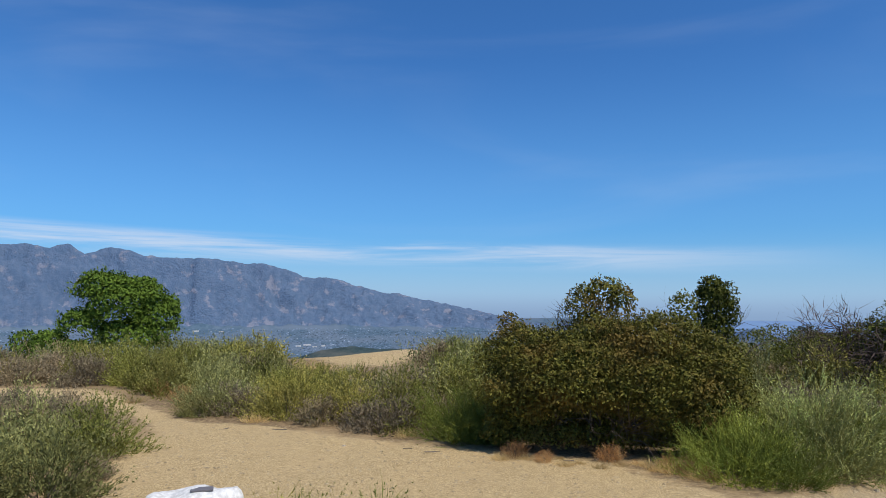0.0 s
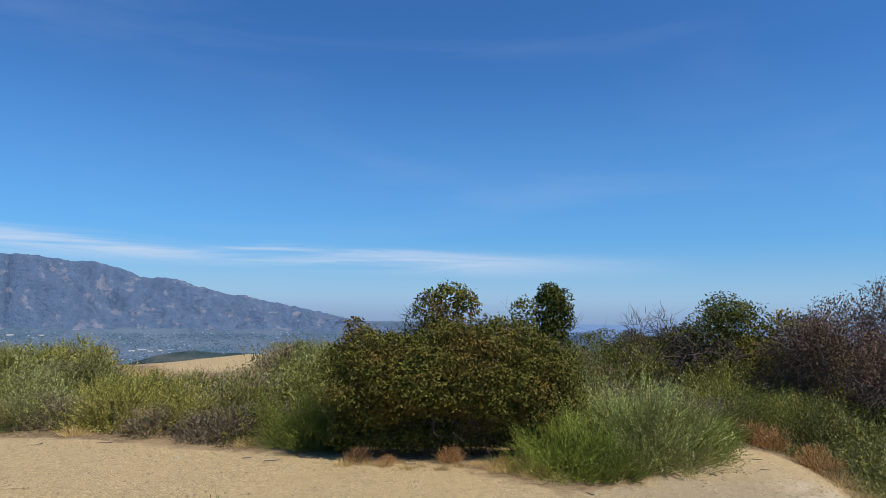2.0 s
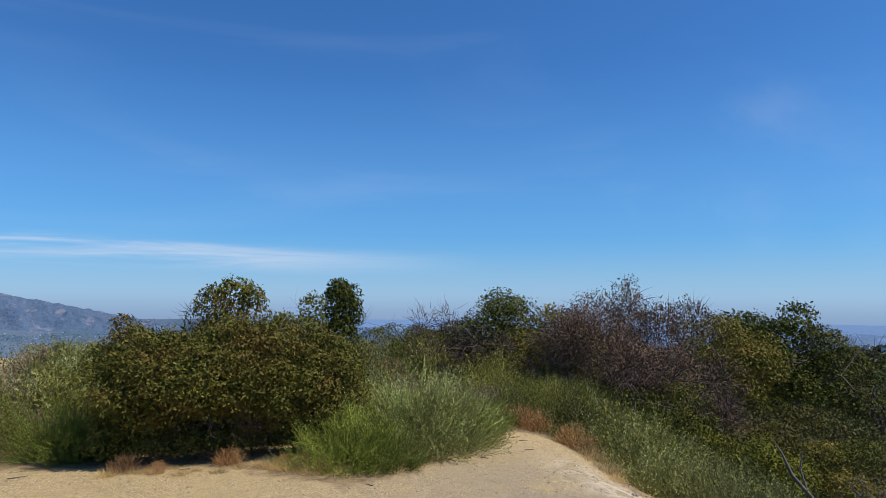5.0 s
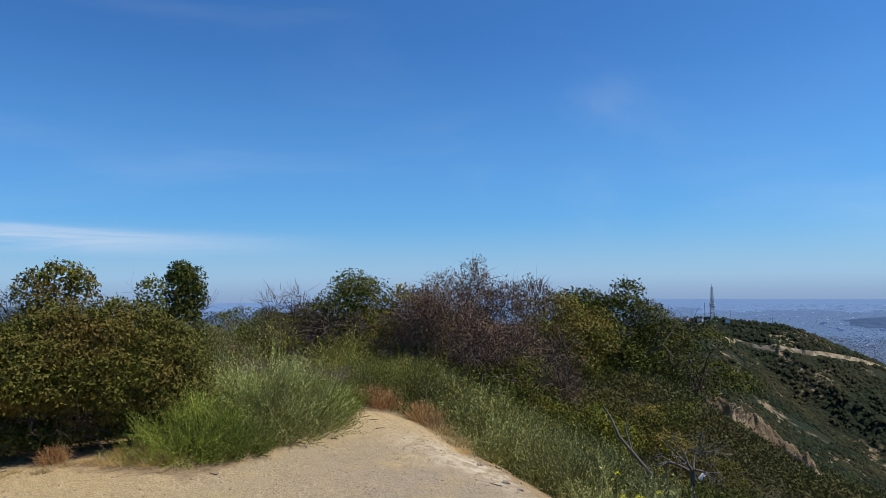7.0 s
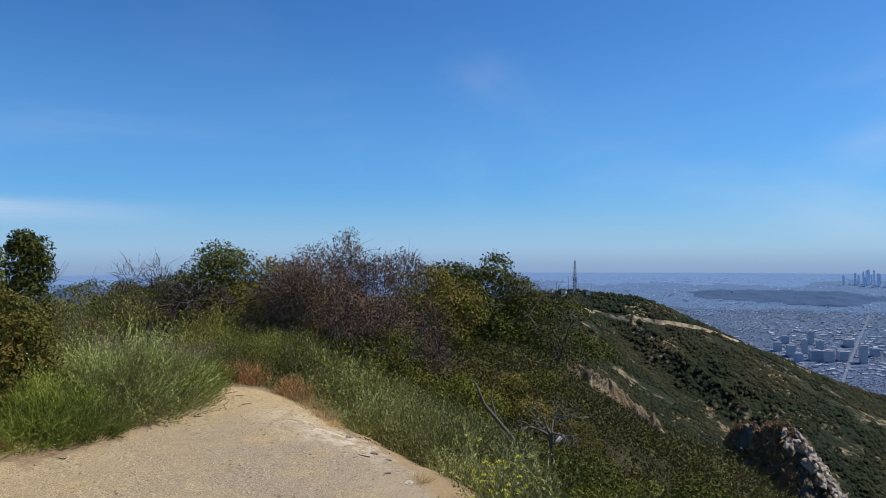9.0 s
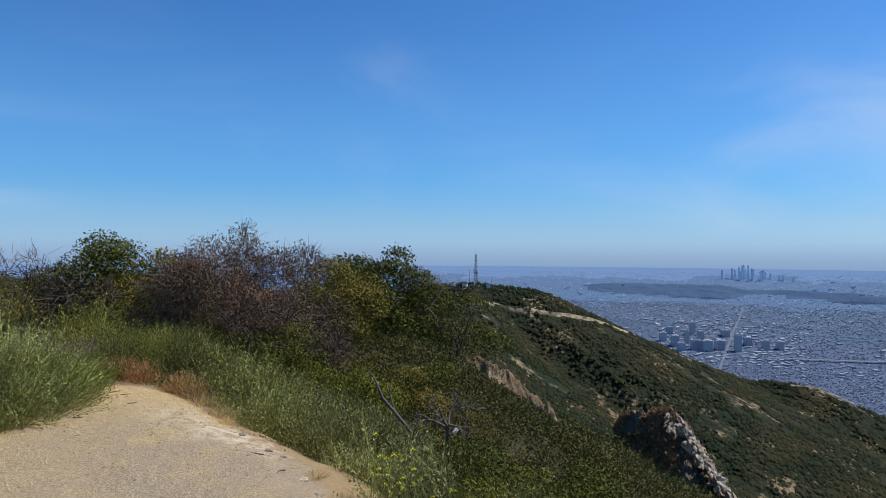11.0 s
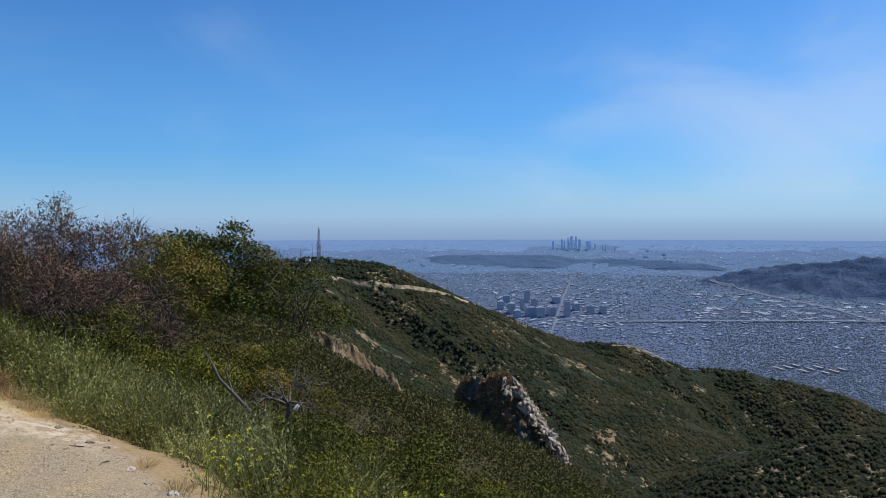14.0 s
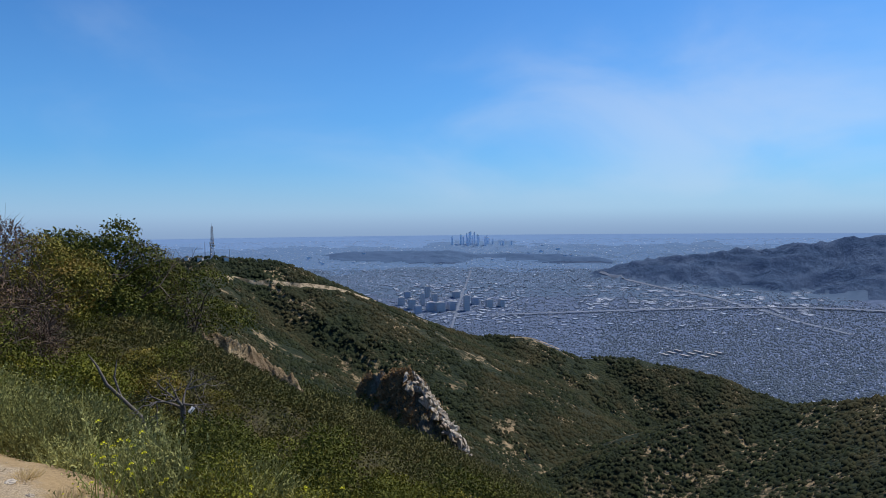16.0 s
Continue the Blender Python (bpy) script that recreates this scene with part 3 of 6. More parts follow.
def make_ground():
    az = np.concatenate([np.arange(-40, 10, 0.16), np.arange(10, 50, 0.4), np.arange(50, 119, 0.3), np.arange(120, 320, 4.0)])
    r = np.concatenate([[0.002, 0.4, 0.9, 1.4], np.geomspace(2.0, 3380, 262), np.linspace(3400, 4950, 100)])
    A, R = np.meshgrid(az, r)
    x, y = R * np.sin(np.radians(A)) - 0.06 * (R < 0.5), R * np.cos(np.radians(A)) - 0.05 * (R < 0.5)
    z, kind = terrain(x, y)
    na, nr = len(az), len(r)
    verts = np.stack([x.ravel(), y.ravel(), z.ravel()], 1)
    i, j = np.meshgrid(np.arange(nr - 1), np.arange(na), indexing="ij")
    k = (j + 1) % na
    quads = np.stack([i * na + j, i * na + k, (i + 1) * na + k, (i + 1) * na + j], -1).reshape(-1, 4)[:, ::-1]
    me = tri_mesh("ground", verts, quads)
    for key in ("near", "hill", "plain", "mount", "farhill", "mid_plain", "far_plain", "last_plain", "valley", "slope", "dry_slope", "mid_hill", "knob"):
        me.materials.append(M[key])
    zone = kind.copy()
    past = inside(x, y, PAD)
    zone[(kind < 2) & (R < 110) & (past < -1.3) & (A > 44) & (A < 150)] = 9
    zone[(kind == 0) & (R > 70)] = 1
    zone[(kind == 1) & (R < 300) & (A > 76) & (fbm(x / 25, y / 25, 37) > 0.12)] = 9
    zone[(kind == 1) & (R > 45) & (R < 330) & (A > 82) & (A < 100) & (fbm(x / 40, y / 40, 39) > -0.12)] = 10
    # far hills get their haze-tinted materials by distance
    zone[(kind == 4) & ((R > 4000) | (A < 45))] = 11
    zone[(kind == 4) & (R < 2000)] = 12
    # distance bands of the plain, each with more haze in its base colour
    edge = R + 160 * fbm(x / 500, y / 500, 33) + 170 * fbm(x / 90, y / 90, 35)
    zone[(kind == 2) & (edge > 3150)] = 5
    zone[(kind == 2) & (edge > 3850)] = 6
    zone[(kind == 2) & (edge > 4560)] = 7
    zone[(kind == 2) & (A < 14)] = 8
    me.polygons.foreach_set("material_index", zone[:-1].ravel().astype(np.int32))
    me.polygons.foreach_set("use_smooth", np.ones(len(quads), bool))
    d = inside(x, y, PAD)
    mound = np.clip(1.3 - np.hypot((A + 5.5) / 5.5, (R - 21.5) / 4.0), 0, 0.8)
    me.attributes.new("pad", "FLOAT", "POINT").data.foreach_set("value", np.maximum(np.clip(0.5 + d / 0.7, 0, 1), mound).ravel().astype(np.float32))
    gx, gy = polar(50, 5.6)
    grey = 0.75 * np.clip(1.5 - np.hypot((x - gx) / 2.2, (y - gy) / 3.0), 0, 1)
    me.attributes.new("grey", "FLOAT", "POINT").data.foreach_set("value", grey.ravel().astype(np.float32))
    cx, cy = polar(47, 7.2)
    pale = 0.85 * np.clip(1.25 - np.hypot((x - cx) / 0.7, (y - cy) / 1.7), 0, 1)
    me.attributes.new("pale", "FLOAT", "POINT").data.foreach_set("value", pale.ravel().astype(np.float32))
    tagged(new("ground", me), "dry hilltop earth falling to scrub slopes and a wide hazy plain", "ground", kind="structure")


make_ground()


# ---- plants: shapes ----
def leaf_cloud(rng, lobes, count, length, width, up=0.5, shell=0.55, lump=0.35):
    """Folded leaves spread through the outer part of rounded lobes (x, y, z, rx, ry, rz)."""
    lobes = np.asarray(lobes, float)
    area = (lobes[:, 3] * lobes[:, 4] + lobes[:, 4] * lobes[:, 5] + lobes[:, 3] * lobes[:, 5])
    pick = rng.choice(len(lobes), count, p=area / area.sum())
    way = unit(rng.normal(size=(count, 3)))
    way[:, 2] = np.where(way[:, 2] < -0.5, -way[:, 2], way[:, 2])
    rad = shell + (1 - shell) * rng.random(count) ** 0.55
    ang = np.arctan2(way[:, 1], way[:, 0])
    rad = rad * (1 + lump * fbm(ang * 2.2 + pick * 7.3, way[:, 2] * 4 + pick * 3.1, 61, 3))
    c = lobes[pick, :3] + way * rad[:, None] * lobes[pick, 3:]
    face = unit(way + rng.normal(size=(count, 3)) * 0.5 + np.array([0, 0, 0.2]))
    d = rng.normal(size=(count, 3)) * 0.8 + way * 0.5 + np.array([0, 0, up])
    d = unit(d - face * (d * face).sum(1, keepdims=True) * 0.75)
    s = unit(np.cross(d, face))
    nrm = np.cross(s, d)
    L = length * rng.uniform(0.6, 1.25, (count, 1))
    W = width * rng.uniform(0.7, 1.2, (count, 1))
    mid = c + d * L * 0.45
    v = np.stack([c, mid + s * W * 0.5 + nrm * W * 0.2, c + d * L, mid - s * W * 0.5 + nrm * W * 0.2], 1).reshape(-1, 3)
    v[:, 2] = np.maximum(v[:, 2], 0.01)
    k = np.arange(count)[:, None] * 4
    f = np.concatenate([k + [0, 1, 2], k + [0, 2, 3]])
    return v, f


def strands(rng, foot, way, length, width, bend=0.25, seg=2):
    """Thin curved stems as tapered three-sided blades."""
    n = len(foot)
    way = unit(way)
    s = unit(np.cross(way, rng.normal(size=(n, 3))))
    drift = rng.normal(size=(n, 3)) * np.array([1, 1, 0.4]) * bend
    rows = []
    for q in range(seg):
        t = q / seg
        p = foot + way * length[:, None] * t + drift * length[:, None] * t * t
        w = width[:, None] * (1 - 0.6 * t)
        rows += [p - s * w / 2, p + s * w / 2]
    rows.append(foot + way * length[:, None] + drift * length[:, None])
    v = np.stack(rows, 1).reshape(-1, 3)
    per = 2 * seg + 1
    k = np.arange(n)[:, None] * per
    f = []
    for q in range(seg - 1):
        a = 2 * q
        f += [k + [a, a + 1, a + 3], k + [a, a + 3, a + 2]]
    a = 2 * (seg - 1)
    f.append(k + [a, a + 1, a + 2])
    return v, np.concatenate(f)


def stem_clump(rng, radius, tall, count, length, width, lean=0.7, leaves=0, leaf=(0.03, 0.008)):
    """A rounded clump of upright stems, denser towards its skin."""
    a = rng.uniform(0, 2 * math.pi, count)
    q = np.sqrt(rng.random(count))
    lump = 1 + 0.4 * fbm(np.cos(a) * 1.7 + 5 + radius, np.sin(a) * 1.7, 71, 3)
    x, y = np.cos(a) * q * radius * lump, np.sin(a) * q * radius * lump
    roof = tall * np.sqrt(np.maximum(1 - (q * 0.92) ** 2, 0.05)) * (1 + 0.45 * fbm(x * 2.5 / radius + 3, y * 2.5 / radius, 77, 3))
    up = rng.random(count) ** 0.6
    L = length * rng.uniform(0.55, 1.3, count)
    z = np.maximum(roof * up - L * 0.8, 0.0)
    way = np.stack([np.cos(a) * q * lean, np.sin(a) * q * lean, np.ones(count) * 0.8], 1) + rng.normal(size=(count, 3)) * 0.28
    foot = np.stack([x * (0.45 + 0.55 * up), y * (0.45 + 0.55 * up), z], 1)
    v, f = strands(rng, foot, way, L, width * rng.uniform(0.6, 1.3, count))
    if leaves:
        t = rng.uniform(0.2, 1.0, (count, leaves, 1))
        p = (foot[:, None] + unit(way)[:, None] * L[:, None, None] * t).reshape(-1, 3)
        m = len(p)
        d = unit(np.repeat(unit(way), leaves, 0) + rng.normal(size=(m, 3)) * 0.7)
        s = unit(np.cross(d, rng.normal(size=(m, 3))))
        l = leaf[0] * rng.uniform(0.6, 1.3, (m, 1))
        v2 = np.stack([p - s * leaf[1] / 2, p + s * leaf[1] / 2, p + d * l], 1).reshape(-1, 3)
        f2 = np.arange(m * 3).reshape(-1, 3)
        return joined([(v, f), (v2, f2)])
    return v, f


def plumes(rng, radius, tall, clusters, per, length, leaf, nleaf, width=0.005, splay=0.34, skirt=0.06):
    """A clump of feathery shoots in tufts: each shoot a thin stem set with small slanting leaves."""
    a = rng.uniform(0, 2 * math.pi, clusters)
    phi = np.arcsin(rng.uniform(skirt, 1.0, clusters))
    lump = rng.uniform(0.72, 1.12, clusters)
    deep = rng.uniform(0.45, 0.95, clusters)
    c = np.stack([np.cos(a) * np.cos(phi) * radius, np.sin(a) * np.cos(phi) * radius, np.sin(phi) * tall], 1) * (lump * deep)[:, None]
    c[:, 2] -= length * 0.45
    out = np.stack([np.cos(a) * np.cos(phi), np.sin(a) * np.cos(phi), np.sin(phi) * 0.8 + 0.55], 1)
    n = clusters * per
    foot = np.repeat(c, per, 0) + rng.normal(size=(n, 3)) * np.array([radius * 0.11, radius * 0.11, 0.03])
    foot[:, 2] = np.maximum(foot[:, 2], 0.0)
    way = unit(np.repeat(unit(out), per, 0) + rng.normal(size=(n, 3)) * splay)
    way[:, 2] = np.abs(way[:, 2]) * 0.9 + 0.1
    L = length * rng.uniform(0.5, 1.25, n) * np.repeat(rng.uniform(0.75, 1.15, clusters), per)
    drift = rng.normal(size=(n, 3)) * 0.1 + np.array([0, 0, -0.05])
    v1, f1 = strands(rng, foot, way, L, np.full(n, width), 0.08)
    t = (np.arange(nleaf) + 0.5) / nleaf
    t = np.clip(t[None] + rng.normal(size=(n, nleaf)) * 0.05, 0.08, 1.0)
    p = foot[:, None] + way[:, None] * (L[:, None] * t)[..., None] + drift[:, None] * (L[:, None] * t * t)[..., None]
    side = unit(rng.normal(size=(n, nleaf, 3)))
    d = unit(way[:, None] * 0.9 + side * 0.75)
    s = unit(np.cross(d, rng.normal(size=(n, nleaf, 3))))
    l = leaf[0] * (1.15 - 0.55 * t)[..., None] * rng.uniform(0.7, 1.25, (n, nleaf, 1))
    v2 = np.stack([p - s * leaf[1] / 2, p + s * leaf[1] / 2, p + d * l], 2).reshape(-1, 3)
    f2 = np.arange(len(v2)).reshape(-1, 3)
    return joined([(v1, f1), (v2, f2)])


def tube(points, radii, sides=6):
    """A tapered limb through points."""
    P = np.asarray(points, float)
    v, f = [], []
    for i, p in enumerate(P):
        d = unit(P[min(i + 1, len(P) - 1)] - P[max(i - 1, 0)])
        s = unit(np.cross(d, [0.31, 0.17, 0.93] if abs(d[2]) < 0.9 else [1.0, 0.1, 0.0]))
        u = np.cross(s, d)
        for k in range(sides):
            a = 2 * math.pi * k / sides
            v.append(p + radii[i] * (math.cos(a) * s + math.sin(a) * u))
    for i in range(len(P) - 1):
        for k in range(sides):
            a, b = i * sides + k, i * sides + (k + 1) % sides
            f += [(a, b, b + sides), (a, b + sides, a + sides)]
    return np.array(v), np.array(f)


def limbs(rng, foot, tall, spread, count, thick, forks=2, gnarl=0.18, sides=5):
    """Limbs that rise from one foot, kink and fork."""
    out = []

    def grow(p, d, length, rad, level):
        pts, rr = [p], [rad]
        steps = 4
        for s in range(steps):
            d = unit(d + rng.normal(size=3) * gnarl)
            p = p + d * length / steps
            pts.append(p)
            rr.append(rad * (1 - 0.6 * (s + 1) / steps))
            if level < forks and s >= 1:
                for _ in range(rng.integers(1, 3)):
                    grow(p, unit(d + rng.normal(size=3) * 0.65), length * rng.uniform(0.45, 0.7), rr[-1] * 0.75, level + 1)
        out.append(tube(pts, rr, sides if level < 2 else 3))
    for _ in range(count):
        a = rng.uniform(0, 2 * math.pi)
        grow(np.array(foot, float), unit(np.array([math.cos(a) * spread, math.sin(a) * spread, 1.0])), tall * rng.uniform(0.5, 0.75), thick * rng.uniform(0.6, 1.0), 0)
    return joined(out)


def lobed(rng, width, tall, count, deep=None):
    """Lobes of a crown width across and tall high, its foot at the origin."""
    out = []
    deep = deep or width
    for _ in range(int(count * 1.8)):
        a, q = rng.uniform(0, 2 * math.pi), math.sqrt(rng.random()) * 0.4
        size = rng.uniform(0.15, 0.26)
        z = tall * rng.uniform(0.22, 0.86) * math.sqrt(1 - (q / 0.52) ** 2)
        out.append((math.cos(a) * q * width, math.sin(a) * q * deep, max(z, tall * 0.16), width * size, deep * size, tall * rng.uniform(0.14, 0.22)))
    return out


def leafy(name, seed, label, category, width, tall, leaf_mat, count, leaf, lobes=None, nlobes=7, stems=5, thick=0.03, group="", forks=2, up=0.5, shell=0.55, bark="bark", lump=0.35, parts=("woody_base", "foliage")):
    rng = np.random.default_rng(seed)
    ob = thing(name, label, category, group)
    part(parts[0], tri_mesh(parts[0], *limbs(rng, (0, 0, -0.05), tall * 0.8, width / tall * 0.45, stems, thick, forks), M[bark]), ob)
    lob = lobes or lobed(rng, width, tall, nlobes)
    part(parts[1], tri_mesh(parts[1], *leaf_cloud(rng, lob, count, leaf[0], leaf[1], up, shell, lump), M[leaf_mat]), ob)
    return ob


def brushy(name, seed, label, category, radius, tall, mat, count, length=0.3, width=0.007, lean=0.7, leaves=0, leaf=(0.03, 0.008), group="", wood=5):
    rng = np.random.default_rng(seed)
    ob = thing(name, label, category, group)
    part("woody_base", tri_mesh("woody_base", *limbs(rng, (0, 0, -0.04), tall * 0.7, radius / tall * 0.6, wood, 0.012, 1, 0.2, 4), M["bark"]), ob)
    part("foliage", tri_mesh("foliage", *stem_clump(rng, radius, tall, count, length, width, lean, leaves, leaf), M[mat]), ob)
    return ob


def with_tips(ob, seed, radius, tall, clusters, per, length, leaf, nleaf):
    """Pale new shoots over the crown of a sage."""
    rng = np.random.default_rng(seed)
    part("new_growth", tri_mesh("new_growth", *plumes(rng, radius, tall, clusters, per, length, leaf, nleaf, 0.006, 0.28, 0.35), M["tip"]), ob, "pale yellow-green new shoots")
    return ob


def feathery(name, seed, label, category, radius, tall, mat, clusters, per, length, leaf, nleaf, group="", wood=4, width=0.005, splay=0.34):
    rng = np.random.default_rng(seed)
    ob = thing(name, label, category, group)
    part("woody_base", tri_mesh("woody_base", *limbs(rng, (0, 0, -0.04), tall * 0.7, radius / tall * 0.7, wood, 0.012, 0, 0.2, 3), M["bark"]), ob)
    part("foliage", tri_mesh("foliage", *plumes(rng, radius, tall, clusters, per, length, leaf, nleaf, width, splay), M[mat]), ob)
    return ob


def at_pose(az, r, turn=0.0, size=1.0, sink=0.0, tall=1.0):
    x, y = polar(az, r)
    return Matrix.Translation((x, y, float(height(x, y)[0]) - sink)) @ Matrix.Rotation(turn, 4, "Z") @ Matrix.Diagonal((size, size, size * tall, 1))


def put_top(ob, az, r, el, turn=0.0, wide=1.0):
    """Set a plant so that its tip stands at the elevation angle el."""
    zs = sorted(v.co.z for part_ob in ob.children for v in part_ob.data.vertices)
    tip = zs[int(len(zs) * 0.985)]
    x, y = polar(az, r)
    k = (rise(el, r) - float(height(x, y)[0])) / tip
    ob.matrix_basis = at_pose(az, r, turn, k * wide, 0.0, 1 / wide)
    return ob


def put(ob, az, r, turn=0.0, size=1.0, sink=0.0, tall=1.0):
    ob.matrix_basis = at_pose(az, r, turn, size, sink, tall)
    return ob


def again(ob, az, r, turn=0.0, size=1.0, sink=0.0, tall=1.0):
    made = copy_thing(ob, Matrix.Identity(4))
    made.matrix_basis = at_pose(az, r, turn, size, sink, tall)
    return made


# dirt roads over the far ridge, by heading and distance
def on_slope(az, el):
    """The farthest distance at which the near flank of the ridge stands at an elevation angle."""
    r = np.arange(300.0, 790.0, 2.0)
    x, y = polar(np.full_like(r, az), r)
    seen = np.degrees(np.arctan2(height(x, y) - EYE, r))
    top = int(seen.argmax())
    low = np.where(seen[:top + 1] <= el)[0]
    return az, float(r[low[-1]]) if len(low) else float(r[top])


FIRE_ROAD = [on_slope(az, el) for az, el in ((64.2, -4.35), (65.0, -4.45), (66.4, -4.7), (67.7, -4.8), (69.0, -5.0), (70.1, -5.1), (71.6, -5.3), (73.1, -5.55), (75.2, -6.3), (77.1, -7.1), (79.0, -7.9), (80.6, -8.5))]
CREST_ROAD = [(87.5, 806), (88.6, 812), (90.5, 822), (91.6, 830)]


def off_road(x, y):
    best = np.full(np.shape(x), 1e9)
    for line in (FIRE_ROAD, CREST_ROAD):
        pts = [polar(a, r) for a, r in line]
        for a, b in zip(pts, pts[1:]):
            best = np.minimum(best, to_line(x, y, a, b)[0])
    return best


# ---- plants by the pad ----
rnd = random.Random(7)

# the broad dark shrub beside the pad
lob_rng = np.random.default_rng(10)
ROOF_X = (-1.6, -1.42, -1.2, -0.9, -0.5, -0.1, 0.2, 0.55, 0.9, 1.2, 1.42, 1.55)
ROOF_Z = (0.85, 1.4, 1.6, 1.54, 1.52, 1.6, 1.73, 1.73, 1.62, 1.48, 1.28, 0.75)
SUMAC = [(0.0, 0.4, 0.5, 1.25, 0.28, 0.5), (-0.8, 0.35, 0.6, 0.6, 0.3, 0.55), (0.8, 0.35, 0.6, 0.6, 0.3, 0.55)]
for col in range(15):
    sx = -1.38 + 0.197 * col
    roof = float(np.interp(sx, ROOF_X, ROOF_Z))
    low = 0.3 if -0.95 < sx < 0.55 else 0.08
    for row in range(6):
        up = (row + lob_rng.uniform(0.1, 0.9)) / 6
        size = lob_rng.uniform(0.15, 0.25)
        z = low + size * 0.8 + (roof - low - size * 1.7) * up
        bulge = math.sin(math.pi * min(1.0, 0.15 + 0.8 * up)) * math.sqrt(max(0.0, 1 - (sx / 1.7) ** 2))
        SUMAC.append((sx + lob_rng.uniform(-0.1, 0.1), -0.15 - 0.75 * bulge + lob_rng.uniform(-0.1, 0.15), z, size * 1.15, size, size * 0.85))
    SUMAC.append((sx + lob_rng.uniform(-0.08, 0.08), -0.45 + lob_rng.uniform(-0.12, 0.12), 0.16, 0.2, 0.22, 0.16))
    SUMAC += [(sx, 0.25, roof * 0.72, 0.22, 0.3, roof * 0.24), (sx, 0.1, 0.3, 0.24, 0.22, 0.3), (sx, 0.3, 0.12, 0.24, 0.2, 0.16)]
SUMAC.append((-1.22, -0.3, 1.5, 0.16, 0.14, 0.14))
put(leafy("sumac_shrub", 11, "large olive-brown leafy shrub with dark hollow base beside the gravel pad", "shrub", 2.9, 1.6, "sumac", 70000, (0.052, 0.024), SUMAC, stems=18, thick=0.018, shell=0.45, up=0.3, lump=0.4), 13.4, 8.5, -radians(13.4), 0.96)
put(leafy("sumac_shrub", 12, "slender dark green shrub standing behind the large olive shrub", "shrub", 0.85, 2.1, "oak", 5200, (0.075, 0.035), [(0, 0, 1.5, 0.36, 0.36, 0.5), (-0.05, 0, 1.8, 0.24, 0.24, 0.26), (0.14, 0, 1.35, 0.3, 0.3, 0.4), (0, 0, 0.8, 0.4, 0.4, 0.6)], stems=4), 21.5, 14.5, 0.0, 1.12, 0.0, 0.97)
put(leafy("sumac_shrub", 13, "small rounded green shrub behind the large olive shrub", "shrub", 0.6, 1.8, "oak", 900, (0.08, 0.035), [(0, 0, 1.4, 0.28, 0.28, 0.35), (0.05, 0, 0.9, 0.3, 0.3, 0.5)], stems=3), 19.2, 14.2, 0.0, 1.1)
put(leafy("sumac_shrub", 14, "reddish brown half-bare shrub with twigs behind the olive shrub", "shrub", 1.3, 2.0, "sumac", 3600, (0.08, 0.035), [(0.1, 0, 1.62, 0.36, 0.36, 0.34), (0.42, 0, 1.5, 0.26, 0.26, 0.35), (-0.22, 0, 1.5, 0.3, 0.3, 0.32), (0, 0, 0.9, 0.5, 0.5, 0.6)], stems=4, forks=1), 12.6, 13.2, 0.0, 1.1)


def twiggy(seed, label, width, tall, count, leaf_mat=None, leaves=0, category="shrub", thick=0.035):
    """A nearly bare shrub: kinked limbs and a haze of fine twigs."""
    rng = np.random.default_rng(seed)
    ob = thing("bare_shrub", label, category, "half-bare shrubs on the ridge")
    part("branch_frame", tri_mesh("branch_frame", *limbs(rng, (0, 0, -0.05), tall * 0.72, width / tall * 0.55, 7, thick, 2, 0.22, 5), M["bark"]), ob)
    lob = lobed(rng, width, tall, 7)
    lobes = np.asarray(lob)
    pick = rng.integers(0, len(lobes), count)
    way = unit(rng.normal(size=(count, 3)) + [0, 0, 0.3])
    foot = lobes[pick, :3] + way * lobes[pick, 3:] * rng.uniform(0.2, 0.85, (count, 1))
    foot[:, 2] = np.maximum(foot[:, 2], 0.1)
    tagged(part("fine_growth", tri_mesh("fine_growth", *strands(rng, foot, way + rng.normal(size=(count, 3)) * 0.4, rng.uniform(0.12, 0.32, count), np.full(count, 0.011), 0.3), M["twig"]), ob), kind="stuff")
    if leaves:
        part("foliage", tri_mesh("foliage", *leaf_cloud(rng, lob, int(leaves * 2.4), 0.05, 0.022), M[leaf_mat]), ob)
    return ob


put(twiggy(15, "brown bare-twigged shrub top behind the olive shrub", 0.7, 1.75, 420, "sumac", 260), 11.0, 13.4, 0.0, 1.12)

# feathery sage round the pad
SAGE = "feathery sage clumps beside the gravel"
put(with_tips(feathery("sage_bush", 21, "feathery pale green sage spreading over the pad edge", "sagebrush", 1.08, 0.98, "sage", 150, 24, 0.34, (0.042, 0.011), 11, SAGE), 24, 1.1, 1.1, 52, 9, 0.42, (0.045, 0.012), 11), 27.6, 8.55, 0.3)
put(feathery("sage_bush", 22, "fresh green upright stems at the foot of the sage", "sagebrush", 0.62, 0.66, "fresh", 70, 24, 0.3, (0.036, 0.008), 10, SAGE), 22.4, 7.6, 1.0)
fresh = put(feathery("sage_bush", 23, "fresh green low bush at the pad edge", "sagebrush", 0.7, 0.68, "fresh", 72, 24, 0.3, (0.036, 0.008), 10, SAGE), 1.8, 8.9, 0.2)
again(fresh, 30.8, 8.75, 2.0, 0.95)
again(fresh, 25.4, 7.65, 4.0, 0.8)
again(fresh, 32.0, 9.6, 1.0, 0.85)
again(fresh, 4.4, 8.7, 3.0, 0.75)

